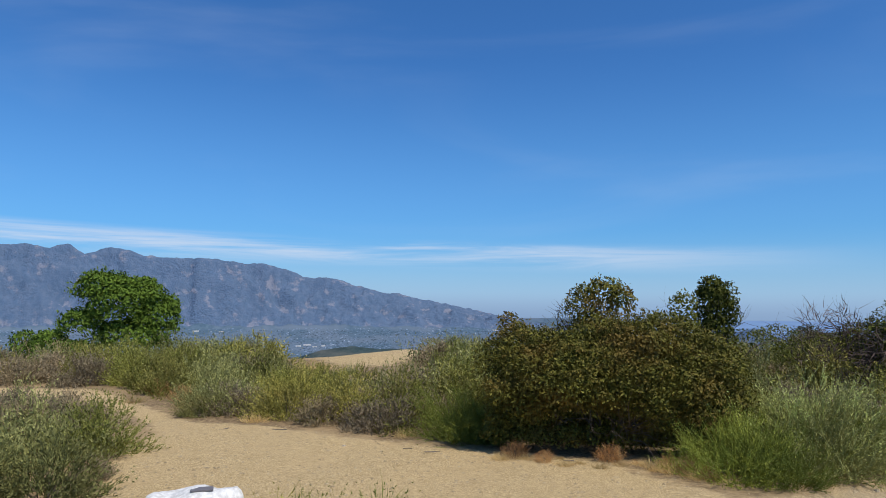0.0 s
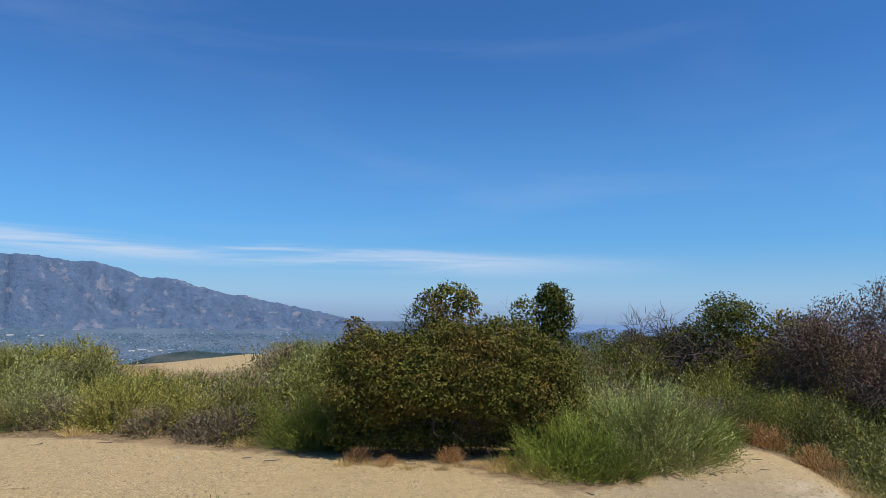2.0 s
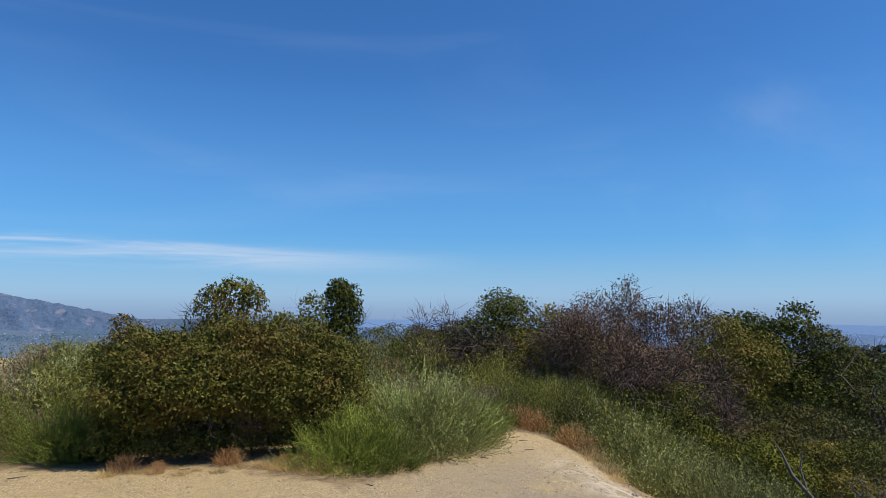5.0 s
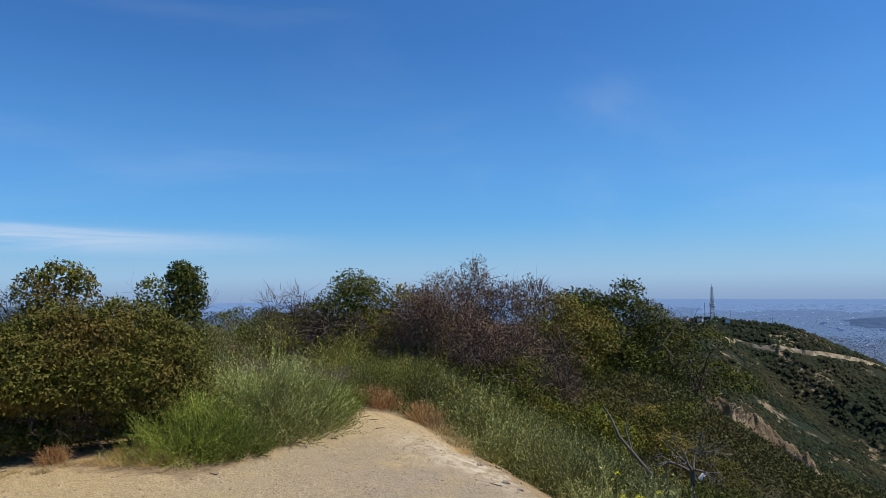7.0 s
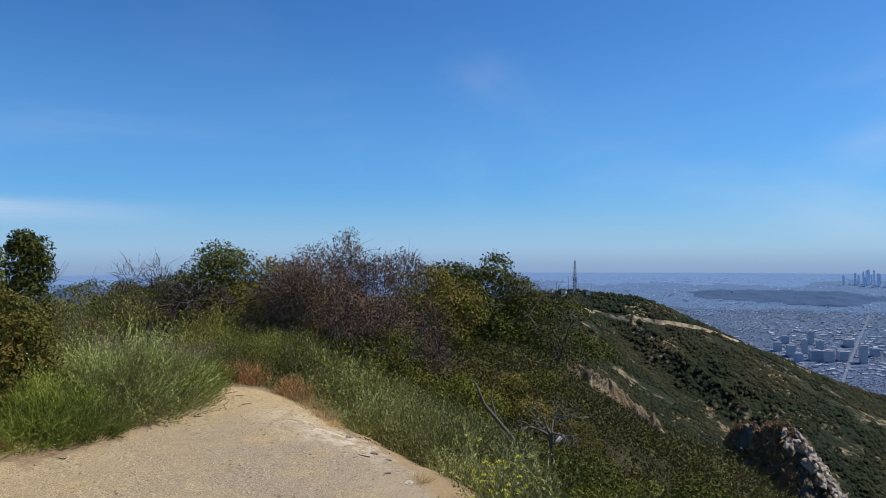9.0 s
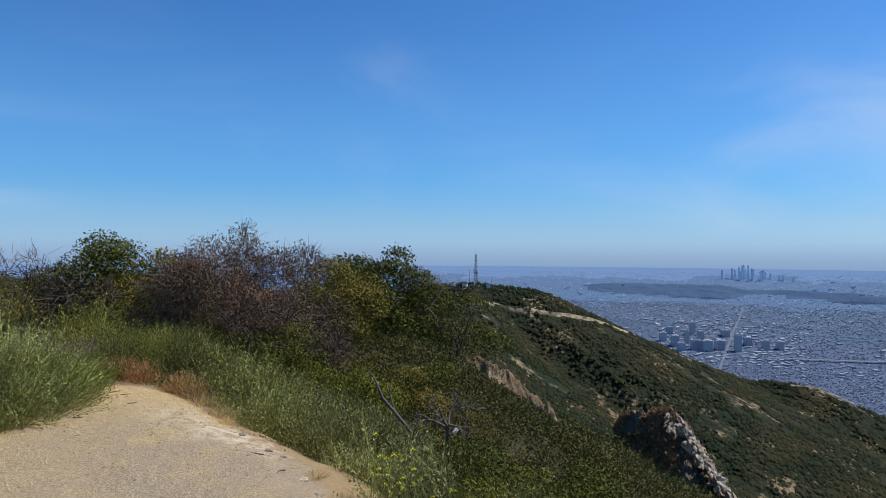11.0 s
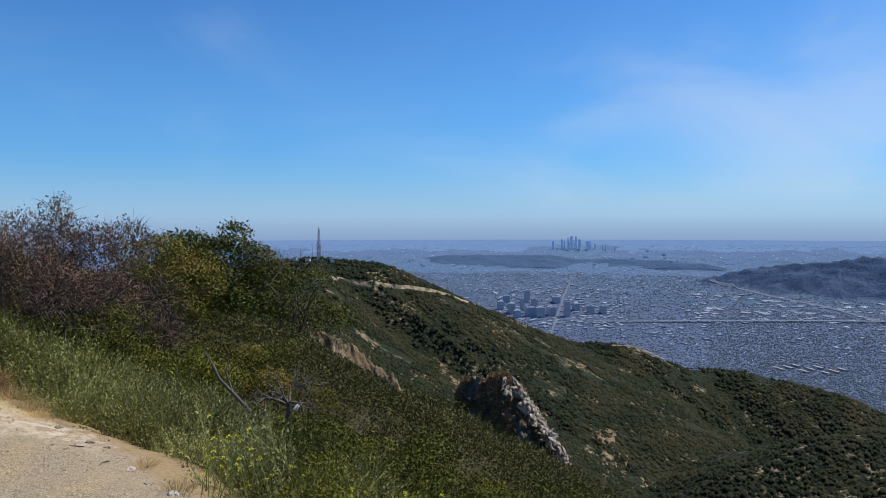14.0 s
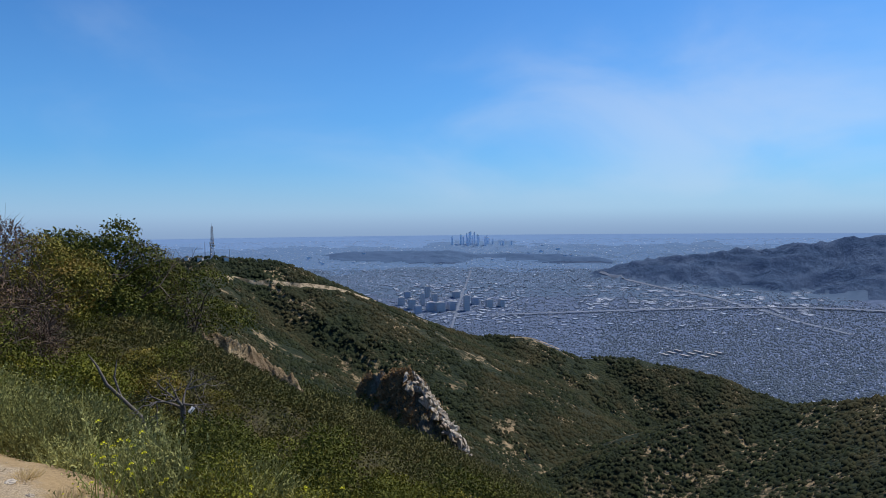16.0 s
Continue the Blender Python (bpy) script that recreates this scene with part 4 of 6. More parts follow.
SCRUB = "low scrub on the hilltop"
NEAR = dict(clusters=62, per=11, length=0.25, leaf=(0.048, 0.019), nleaf=7, group=SCRUB, width=0.006, wood=4)
AWAY = dict(clusters=46, per=9, length=0.26, leaf=(0.062, 0.027), nleaf=6, group=SCRUB, width=0.009, wood=3)
KINDS = [
    feathery("scrub_bush", 31, "yellowing green sage bush on dry earth", "sagebrush", 0.62, 0.78, "straw_green", **NEAR),
    feathery("scrub_bush", 32, "grey-green sage bush on dry earth", "sagebrush", 0.7, 0.72, "sage", splay=0.26, **dict(NEAR, length=0.34)),
    feathery("scrub_bush", 33, "grey-brown dry buckwheat bush on dry earth", "brush", 0.6, 0.6, "grey_brush", splay=0.5, **NEAR),
    feathery("scrub_bush", 34, "yellow-green tall sage bush on dry earth", "sagebrush", 0.55, 0.92, "straw_green", splay=0.24, **dict(NEAR, length=0.4)),
    feathery("scrub_bush", 35, "fresh green low bush on dry earth", "sagebrush", 0.55, 0.7, "deep", splay=0.24, **dict(NEAR, length=0.36)),
    feathery("scrub_bush", 36, "yellowing green sage bush on the open hilltop", "sagebrush", 0.62, 0.78, "straw_green", **AWAY),
    feathery("scrub_bush", 37, "grey-green sage bush on the open hilltop", "sagebrush", 0.7, 0.72, "sage", **AWAY),
    feathery("scrub_bush", 38, "grey-brown dry bush on the open hilltop", "brush", 0.62, 0.6, "grey_brush", splay=0.5, **AWAY),
    feathery("scrub_bush", 39, "tall yellow-green sage bush on the open hilltop", "sagebrush", 0.58, 0.92, "straw_green", **AWAY),
]
used = set()


def scatter_one(kind, az, r, size=1.0, sink=0.03, tall=1.0):
    kind += 5 if r > 17 and kind < 4 else 0
    ob = KINDS[kind]
    turn = rnd.uniform(0, 6.28)
    if kind not in used:
        used.add(kind)
        return put(ob, az, r, turn, size, sink, tall)
    return again(ob, az, r, turn, size, sink, tall)


# edge of the pad, then the open hilltop behind it
for az, r, kind, size in ((-18.6, 11.0, 4, 0.7), (-15.5, 11.2, 1, 0.9), (-13.2, 11.4, 0, 0.85), (-9.5, 10.0, 2, 0.85), (-7.6, 10.2, 0, 0.95), (-5.2, 9.4, 2, 0.95), (-3.6, 9.7, 0, 1.05), (-1.6, 9.9, 2, 1.0), (0.6, 10.3, 0, 1.1),
                          (-10.8, 11.3, 0, 0.9), (2.6, 10.4, 3, 1.0), (4.6, 10.8, 1, 1.05), (-26.2, 8.5, 0, 0.88), (-27.6, 10.2, 2, 0.9), (-30.5, 10.4, 1, 0.95), (-29.8, 8.6, 1, 1.05), (-29.6, 7.0, 4, 0.95), (-33.5, 8.4, 1, 0.9), (-26.6, 7.5, 2, 0.45), (-34.5, 6.9, 4, 0.9)):
    scatter_one(kind, az, r, size)
spots = []
tries = 0
while len(spots) < 165 and tries < 12000:
    tries += 1
    az, r = rnd.uniform(-38, 34), math.sqrt(rnd.uniform(10.5 ** 2, 19.5 ** 2))
    x, y = polar(az, r)
    if float(inside(np.array([x]), np.array([y]), PAD)[0]) > -0.8:
        continue
    if -13.5 < az < -10.5 and 14 < r < 18.5 or (-14 < az < -1 and r > 16.8):
        continue
    if fbm(np.array([x / 4.5]), np.array([y / 4.5]), 91)[0] > 0.4:
        continue
    if 4 < az < 24 and r < 11.5:
        continue
    if any((x - a) ** 2 + (y - b) ** 2 < (0.72 + 0.006 * r) ** 2 for a, b in spots):
        continue
    spots.append((x, y))
    grey = fbm(np.array([x / 3.0]), np.array([y / 3.0]), 93)[0] + rnd.uniform(-0.3, 0.3)
    kind = 2 if grey > 0.18 else rnd.choice((0, 0, 1, 3))
    size = rnd.uniform(0.95, 1.35) * (0.75 if az < -14 and r < 13 else 1.0)
    if -13.5 < az < -3.0:
        size = min(size, max(0.35, (EYE - r * 0.082) / 0.8))
    scatter_one(kind, az, r, size)

def far_brush():
    """The brush farther back on the hilltop, one growth."""
    rng = np.random.default_rng(83)
    groups = {"straw_green": [], "sage": [], "grey_brush": []}
    n = 0
    for _ in range(1500):
        az, r = rng.uniform(-40, 34), math.sqrt(rng.uniform(18.5 ** 2, 25.0 ** 2))
        if -14.0 < az < -0.5 and r > 16.5 or n >= 190:
            continue
        x, y = polar(az, r)
        if fbm(np.array([x / 5.0]), np.array([y / 5.0]), 91)[0] > 0.42:
            continue
        n += 1
        mat = rng.choice(["straw_green", "straw_green", "sage", "grey_brush"])
        k = rng.uniform(0.9, 1.35) * 1.0
        v, f = plumes(rng, 0.7 * k, 0.8 * k, 16, 7, 0.36, (0.07, 0.022), 4, 0.014, 0.45)
        groups[mat].append((v + np.array([x, y, float(height(x, y)[0]) - 0.04]), f))
    for (mat, pieces), words in zip(groups.items(), ("yellowing green brush", "grey-green sage brush", "grey-brown dry brush")):
        thing("hilltop_brush", words + " spreading over the far hilltop", "brush", kind="stuff", data=tri_mesh("hilltop_brush", *joined(pieces), M[mat]))


far_brush()

# sage along the far side of the pad and down the brink
band = []
tries = 0
while len(band) < 112 and tries < 5000:
    tries += 1
    az = rnd.uniform(33, 66)
    r = rnd.uniform(5.0, 15.5)
    x, y = polar(az, r)
    d = float(inside(np.array([x]), np.array([y]), PAD)[0])
    if d > -0.75 or d < -6 or (az > 56 and r > 8):
        continue
    if any((x - a) ** 2 + (y - b) ** 2 < 0.48 ** 2 for a, b in band):
        continue
    band.append((x, y))
    kind = (3 if az < 42 else rnd.choice((3, 1, 4)) if az < 47 else rnd.choice((1, 4, 4))) if d < -1.0 else rnd.choice((1, 4, 4))
    room = rise(float(np.interp(az, [33, 35, 41, 45, 49, 52.5, 58, 66], [-5.0, -5.1, -5.6, -7.2, -9.3, -10.6, -13.5, -17.0])), r) - float(height(x, y)[0])
    scatter_one(kind, az, r, min(1.7, max(0.7, room / 0.85)) * rnd.uniform(0.8, 1.05))

DRY = "rust-brown dried weeds at the end of the pad"
dry = put(brushy("dry_weeds", 41, "rust-brown dried weed clump at the gravel's end", "dry weeds", 0.34, 0.5, "rust", 420, 0.2, 0.008, 0.5, 3, (0.025, 0.016), DRY, 3), 36.2, 10.5, 0.0, 0.75)
for az, r, s in ((37.4, 10.4, 0.7), (35.0, 10.6, 0.55), (40.3, 9.9, 0.75), (41.0, 9.6, 0.5), (33.9, 10.7, 0.5), (-20.5, 12.6, 0.6), (-22.2, 13.6, 0.6), (17.6, 7.5, 0.3), (19.0, 7.3, 0.34), (20.4, 7.2, 0.3)):
    again(dry, az, r, rnd.uniform(0, 6), s)
TUFT = "straw grass tufts by the pad"
tuft = put(brushy("grass_tuft", 42, "short straw-coloured dry grass tuft", "grass", 0.22, 0.2, "straw", 260, 0.16, 0.005, 0.9, 0, group=TUFT, wood=1), 41.6, 9.3)
for az, r, s in ((42.8, 8.9, 0.9), (39.2, 9.9, 0.7), (43.3, 8.3, 0.6), (-12.5, 16.5, 1.6), (-10.5, 17.5, 1.8), (-13.5, 18.2, 1.6), (-20, 11.9, 0.9), (50.5, 6.0, 0.5), (52.8, 5.2, 0.6), (16.5, 7.5, 0.6), (18.0, 7.3, 0.7), (19.6, 7.15, 0.55), (-23.8, 12.6, 0.8), (-3.0, 8.9, 0.7), (-15, 10.1, 0.8)):
    again(tuft, az, r, rnd.uniform(0, 6), s)

# dry tufts in the litter under the broad shrub
for q in range(16):
    again(rnd.choice((tuft, tuft, dry)), 4.5 + 1.1 * q + rnd.uniform(-0.4, 0.4), rnd.uniform(7.35, 7.75), rnd.uniform(0, 6), rnd.uniform(0.25, 0.5))

# small trees and tall shrubs along the ridge
RIDGE_TREES = "small trees on the ridge"
put(leafy("oak_tree", 51, "dense green oak standing alone above the scrub", "tree", 6.2, 4.6, "fresh_oak", 15000, (0.16, 0.09), [(0.0, 0, 2.9, 1.5, 1.4, 1.1), (-0.6, 0, 3.6, 1.2, 1.1, 0.75), (1.4, 0, 2.3, 1.0, 1.0, 0.9), (-1.4, 0, 2.2, 0.9, 0.9, 0.6), (0.8, 0, 3.4, 0.9, 0.9, 0.7), (-2.4, 0, 1.5, 0.7, 0.7, 0.45), (1.9, 0, 2.9, 0.4, 0.5, 0.5), (0.4, 0, 1.6, 1.6, 1.2, 0.8)],
          stems=1, thick=0.22, forks=3, group=RIDGE_TREES, parts=("trunk", "crown")), -25.0, 24.0, radians(25), 0.78, 0.1)
put(leafy("oak_tree", 52, "low spreading green oak bush", "tree", 3.0, 2.2, "fresh_oak", 3000, (0.17, 0.1), None, 6, 3, 0.07, RIDGE_TREES, parts=("trunk", "crown")), -29.6, 23.0, 0.4, 0.75, 0.1)
put_top(twiggy(61, "bare grey twiggy shrub on the ridge", 1.3, 2.0, 420), 29.6, 14.2, 0.1)
put_top(leafy("ridge_tree", 53, "green leafy small tree among bare shrubs", "tree", 2.2, 2.75, "oak", 11500, (0.075, 0.036), None, 12, 4, 0.05, RIDGE_TREES, parts=("trunk", "crown")), 33.8, 14.5, 1.0, 0.0, 1.3)
yel = put_top(leafy("ridge_tree", 54, "yellowish thin-leaved tall shrub", "tree", 1.3, 2.2, "laurel", 1500, (0.09, 0.042), None, 5, 4, 0.035, RIDGE_TREES, parts=("trunk", "crown")), 37.3, 14.6, -0.3, 0.0, 1.15)
for az, r, el, turn in ((39.4, 14.2, -0.1, 2.0), (30.8, 14.6, -1.6, 4.0), (35.6, 13.9, -1.7, 1.0), (40.8, 13.6, -1.9, 3.0)):
    put_top(copy_thing(yel, Matrix.Identity(4)), az, r, el, turn, 1.1)
put_top(twiggy(62, "purplish brown half-bare tree with fine twigs", 2.6, 2.9, 4200, "brown_leaf", 6400, "tree"), 43.7, 13.6, 1.35, 0.0, 0.85)
put_top(twiggy(63, "brown half-bare shrub with dry leaves", 2.3, 2.3, 3000, "brown_leaf", 3600), 46.8, 15.0, 0.3, 0.0, 0.72)
put_top(twiggy(64, "grey brown tangled shrub on the slope", 2.0, 1.9, 2200, "brown_leaf", 700), 49.2, 16.0, -3.4, 0.0, 0.8)
put_top(twiggy(65, "dark tangle of bare branches", 2.2, 1.7, 1200), 31.4, 13.6, -1.2)
put_top(twiggy(66, "dark tangle of bare branches", 2.2, 1.7, 1200), 38.0, 13.4, -2.4)
put_top(leafy("ridge_tree", 55, "dark green dense tree on the ridge", "tree", 3.0, 3.3, "oak", 21000, (0.1, 0.052), None, 16, 4, 0.08, RIDGE_TREES, parts=("trunk", "crown")), 55.1, 25.5, -0.35, 0.0, 1.2)
put_top(leafy("ridge_tree", 56, "olive green dense tree on the ridge", "tree", 2.6, 2.8, "sumac", 14000, (0.085, 0.042), None, 13, 4, 0.07, RIDGE_TREES, parts=("trunk", "crown")), 51.6, 21.0, -0.9, 0.0, 1.15)
put_top(twiggy(67, "grey bare-topped tree at the brink", 3.0, 4.2, 2600, "sumac", 5200, "tree", 0.06), 59.0, 36.0, -1.6, 0.0, 0.85)
put_top(leafy("ridge_tree", 57, "dark rounded shrub overhanging the clay bank", "tree", 3.6, 3.0, "oak", 11000, (0.09, 0.045), None, 9, 5, 0.08, RIDGE_TREES, parts=("trunk", "crown")), 60.9, 37.5, -3.0, 0.0, 1.1)

# thick shrubs down the steep side
SLOPE = "shrubs on the steep slope"
SK = [
    leafy("slope_shrub", 71, "yellow-green laurel shrub on the slope", "shrub", 1.5, 1.15, "laurel", 8600, (0.037, 0.016), None, 8, 4, 0.02, SLOPE, 0),
    leafy("slope_shrub", 72, "olive leafy shrub on the slope", "shrub", 1.6, 1.2, "sumac", 7000, (0.046, 0.019), None, 8, 4, 0.02, SLOPE, 0),
    leafy("slope_shrub", 73, "dark green leafy shrub on the slope", "shrub", 1.6, 1.3, "oak", 7000, (0.046, 0.02), None, 9, 4, 0.02, SLOPE, 0),
    leafy("slope_shrub", 74, "yellow-green fine-leaved shrub on the slope", "shrub", 1.3, 1.0, "laurel", 8000, (0.036, 0.016), None, 7, 4, 0.02, SLOPE, 0),
    feathery("slope_shrub", 75, "grey-brown dry brush on the slope", "shrub", 0.8, 0.8, "grey_brush", 34, 12, 0.34, (0.03, 0.01), 5, SLOPE, splay=0.55),
    leafy("slope_shrub", 76, "olive shrub lower on the slope", "shrub", 1.7, 1.25, "sumac", 5200, (0.054, 0.025), None, 7, 2, 0.02, SLOPE, 0),
    leafy("slope_shrub", 77, "dark green shrub lower on the slope", "shrub", 1.7, 1.3, "oak", 5200, (0.054, 0.025), None, 8, 2, 0.02, SLOPE, 0),
    leafy("slope_shrub", 78, "yellow-green shrub lower on the slope", "shrub", 1.6, 1.2, "laurel", 5400, (0.05, 0.023), None, 7, 2, 0.02, SLOPE, 0),
]
first = set()


def slope_one(kind, az, r, size):
    pose_at = at_pose(az, r, rnd.uniform(0, 6.28), size, 0.12)
    if kind in first:
        copy_thing(SK[kind], Matrix.Identity(4)).matrix_basis = pose_at
    else:
        first.add(kind)
        SK[kind].matrix_basis = pose_at


slope = []
tries = 0
while len(slope) < 270 and tries < 30000:
    tries += 1
    az = rnd.uniform(44, 102)
    r = 4.6 * (27 / 4.6) ** rnd.random()
    x, y = polar(az, r)
    d = float(inside(np.array([x]), np.array([y]), PAD)[0])
    if d > (-0.8 if az > 62 else -2.2) or (az < 52 and r < 13):
        continue
    if az > 84 and r < 5.4 or (r > 40 and az > 85):
        continue
    if 61.5 < az < 71.5 and 19 < r < 44:
        continue
    gap = 0.72 + 0.046 * r
    if any((x - a) ** 2 + (y - b) ** 2 < gap * gap for a, b in slope):
        continue
    slope.append((x, y))
    patchy = fbm(np.array([x / 5.0]), np.array([y / 5.0]), 97)[0]
    if 52 < az < 58.5 and 8.5 < r < 13:
        kind = rnd.choice((4, 4, 5))
    elif r < 9.5:
        kind = rnd.choice((0, 3, 0, 3, 1, 2)) if az > 66 else rnd.choice((1, 2, 3, 0)) if az > 57 else rnd.choice((1, 1, 2, 4))
        if patchy > 0.36:
            kind = 4
    else:
        kind = (rnd.choice((7, 5, 6, 6, 7)) if az > 66 and r < 15 else rnd.choice((5, 6, 7, 4, 7))) if patchy < 0.3 else rnd.choice((5, 4))
    size = rnd.uniform(0.7, 1.45) * (0.88 + 0.016 * r)
    room = rise(float(np.interp(az, [50, 55, 58, 60, 63, 66, 70, 77, 84, 88, 95], [-1.5, -4.2, -7.2, -9.0, -10.6, -12.0, -14.8, -16.8, -20.3, -23.5, -27])), r) - float(height(x, y)[0])
    if 56 < az < 63.5 and r < 9.2:
        room = min(room, rise(-16.0, r) - float(height(x, y)[0]))
    size = min(size, room * rnd.uniform(0.6, 1.15) / 1.2)
    if size > 0.35:
        slope_one(kind, az, r, size)
# brush along the foot of the clay bank
for q in range(16):
    az = 62.3 + 0.55 * q + rnd.uniform(-0.3, 0.3)
    slope_one(rnd.choice((4, 5, 4, 6)), az, rnd.uniform(31.5, 34.5), rnd.uniform(0.5, 0.95))
# dark undergrowth behind the broad shrub
for az in (57.4, 58.6, 59.8, 61.0, 62.2, 63.4):
    x, y = polar(az, 7.7)
    slope_one(rnd.choice((1, 2, 0)), az, 7.7 + rnd.uniform(-0.3, 0.3), max(0.45, (rise(-15.2, 7.7) - float(height(x, y)[0])) / 1.1))
for az, r in ((6.0, 10.0), (8.6, 9.75), (11.0, 9.7), (13.4, 9.7), (15.8, 9.7), (18.2, 9.8), (20.6, 10.0), (23.5, 10.2)):
    slope_one(rnd.choice((1, 2, 6)), az, r, rnd.uniform(0.6, 0.75))
# thicket between the sage and the ridge trees
for q in range(62):
    az, r = rnd.uniform(26, 56), rnd.uniform(12.8, 24.0)
    if az < 44 and r < 14.5:
        r += 4.0
    slope_one(rnd.choice((5, 5, 6, 4, 6)), az, r, rnd.uniform(0.8, 1.2) * (0.6 if az > 54 else 1.0))


# a plainer crown for what stays far off
LOW = (np.array([(0, 0, 1), (0.9, 0, 0.3), (0, 0.9, 0.35), (-0.9, 0, 0.25), (0, -0.9, 0.3), (0.75, 0.75, -0.6), (-0.75, 0.75, -0.6), (-0.75, -0.75, -0.6), (0.75, -0.75, -0.6)]),
       np.array([(0, 1, 2), (0, 2, 3), (0, 3, 4), (0, 4, 1), (1, 5, 2), (2, 6, 3), (3, 7, 4), (4, 8, 1)]))


def blobs(rng, pts, size, flat=0.75, low=None):
    """Small uneven crowns, one closed lump each."""
    n = len(pts)
    base = np.array([(0, 0, 1), (0.9, 0, 0.25), (0.28, 0.86, 0.3), (-0.73, 0.53, 0.2), (-0.73, -0.53, 0.3), (0.28, -0.86, 0.22), (0.6, 0.45, -0.6), (-0.2, 0.7, -0.6), (-0.75, 0, -0.6), (-0.2, -0.7, -0.6), (0.6, -0.45, -0.6)])
    tri = np.array([(0, 1, 2), (0, 2, 3), (0, 3, 4), (0, 4, 5), (0, 5, 1), (1, 6, 2), (2, 6, 7), (2, 7, 3), (3, 7, 8), (3, 8, 4), (4, 8, 9), (4, 9, 5), (5, 9, 10), (5, 10, 1), (1, 10, 6)])
    if low:
        base, tri = low
    a = rng.uniform(0, 6.28, n)
    b = base[None] * rng.uniform(0.7, 1.3, (n, len(base), 1)) * size[:, None, None] * np.array([1, 1, flat])
    c, s = np.cos(a)[:, None], np.sin(a)[:, None]
    v = np.stack([b[..., 0] * c - b[..., 1] * s, b[..., 0] * s + b[..., 1] * c, b[..., 2]], -1) + pts[:, None]
    f = tri[None] + np.arange(n)[:, None, None] * len(base)
    return v.reshape(-1, 3), f.reshape(-1, 3)


def far_scrub():
    rng = np.random.default_rng(81)
    n = 84000
    az, r = rng.uniform(56, 119, n), np.sqrt(rng.uniform(200.0 ** 2, 890.0 ** 2, n))
    x, y = polar(az, r)
    z, kind = terrain(x, y)
    bare = fbm(x / 60, y / 60, 101) + 0.6 * fbm(x / 14, y / 14, 103)
    keep = (kind < 2) & (bare < 0.45) & (off_road(x, y) > np.where(rng.random(n) < 0.6, 1.1, 2.2) + 1.6 * (az > 69.5)) & (r < np.interp(az, [56, 63, 70, 80, 90, 103, 113, 119], [625, 625, 665, 770, 835, 872, 900, 930]))
    pts = np.stack([x, y, z + 0.3], 1)[keep]
    near_az, near_r = rng.uniform(56, 84, 3500), rng.uniform(58, 205, 3500)
    nx, ny = polar(near_az, near_r)
    size = ((0.35 + 1.15 * rng.random(n) ** 3) * np.clip(0.75 + r / 600, 0.9, 2.2))[keep]
    pts = np.vstack([pts, np.stack([nx, ny, height(nx, ny) + 0.15], 1)])
    size = np.append(size, rng.uniform(0.5, 1.15, 3500))
    thing("chaparral", "dense dark green chaparral covering the far slopes", "chaparral", kind="stuff", data=tri_mesh("chaparral", *blobs(rng, pts, size, 0.95, LOW), M["chaparral"]))
    # nearer scrub, leaf by leaf
    n = 3100
    az, r = rng.uniform(52, 112, n), 15 * (240 / 15) ** rng.random(n)
    x, y = polar(az, r)
    z, kind = terrain(x, y)
    keep = (kind < 2) & (fbm(x / 20, y / 20, 107) < np.where((az > 77) & (r > 75), 0.05, 0.35)) & ((r > 26) | (rng.random(n) < 0.85))
    x, y, z, r = x[keep], y[keep], z[keep], r[keep]
    size = rng.uniform(0.6, 1.3, len(x)) * (0.7 + r / 120)
    room = EYE + r * np.tan(np.radians(np.interp(az[keep], [52, 58, 63, 66, 70, 75, 80, 84], [-3.5, -6.0, -8.3, -10.0, -12.0, -12.6, -13.5, -15]))) - z
    front = EYE + r * np.tan(np.radians(np.interp(az[keep], [59, 63, 66, 70, 73, 76], [-7.0, -10.0, -11.6, -14.0, -13.0, -13.0]))) - z
    room = np.where(r < 42, np.minimum(room, front), room)
    size = np.clip(np.minimum(size, room / 1.1), 0.25, None)
    lobes = np.stack([x, y, z + size * 0.4, size, size, size * 0.8], 1)
    leaf = np.minimum(0.04 + 0.0026 * r, size * 0.4)
    pick = np.repeat(np.arange(len(x)), np.clip(16 * (size / leaf) ** 1.5, 60, 320).astype(int))
    count = len(pick)
    way = unit(rng.normal(size=(count, 3)) + [0, 0, 0.3])
    c = lobes[pick, :3] + way * lobes[pick, 3:] * rng.uniform(0.6, 1.05, (count, 1))
    d, s = unit(way + rng.normal(size=(count, 3)) * 0.6), unit(rng.normal(size=(count, 3)))
    l = (leaf[pick] * rng.uniform(0.6, 1.3, count))[:, None]
    v = np.stack([c - s * l * 0.35, c + s * l * 0.35, c + d * l], 1).reshape(-1, 3)
    thing("scrub_cover", "olive and dark green scrub on the slope below the brink", "chaparral", kind="stuff", data=tri_mesh("scrub_cover", v, np.arange(len(v)).reshape(-1, 3), M["scrub"]))


far_scrub()

# dead branches in the slope shrubs
rng = np.random.default_rng(91)
snag = thing("dead_snag", "grey dead branching snag with a pale sawn stub", "dead tree")
stem = part("trunk", tri_mesh("trunk", *tube([(0.1, 0, -1.3), (0.05, 0.02, -0.6), (0, 0, 0.05)], [0.07, 0.06, 0.05], 7), M["dead"]), snag)
for q in range(5):
    part("limb", tri_mesh("limb", *limbs(rng, (0, 0, 0), 1.15, 1.0, 1, 0.038, 2, 0.32, 5), M["dead"]), stem)
part("stub", tri_mesh("stub", *tube([(0.05, -0.1, -0.1), (0.1, -0.2, 0.02), (0.101, -0.202, 0.021)], [0.04, 0.042, 0.001], 9), M["stone"]), stem, "pale sawn end")
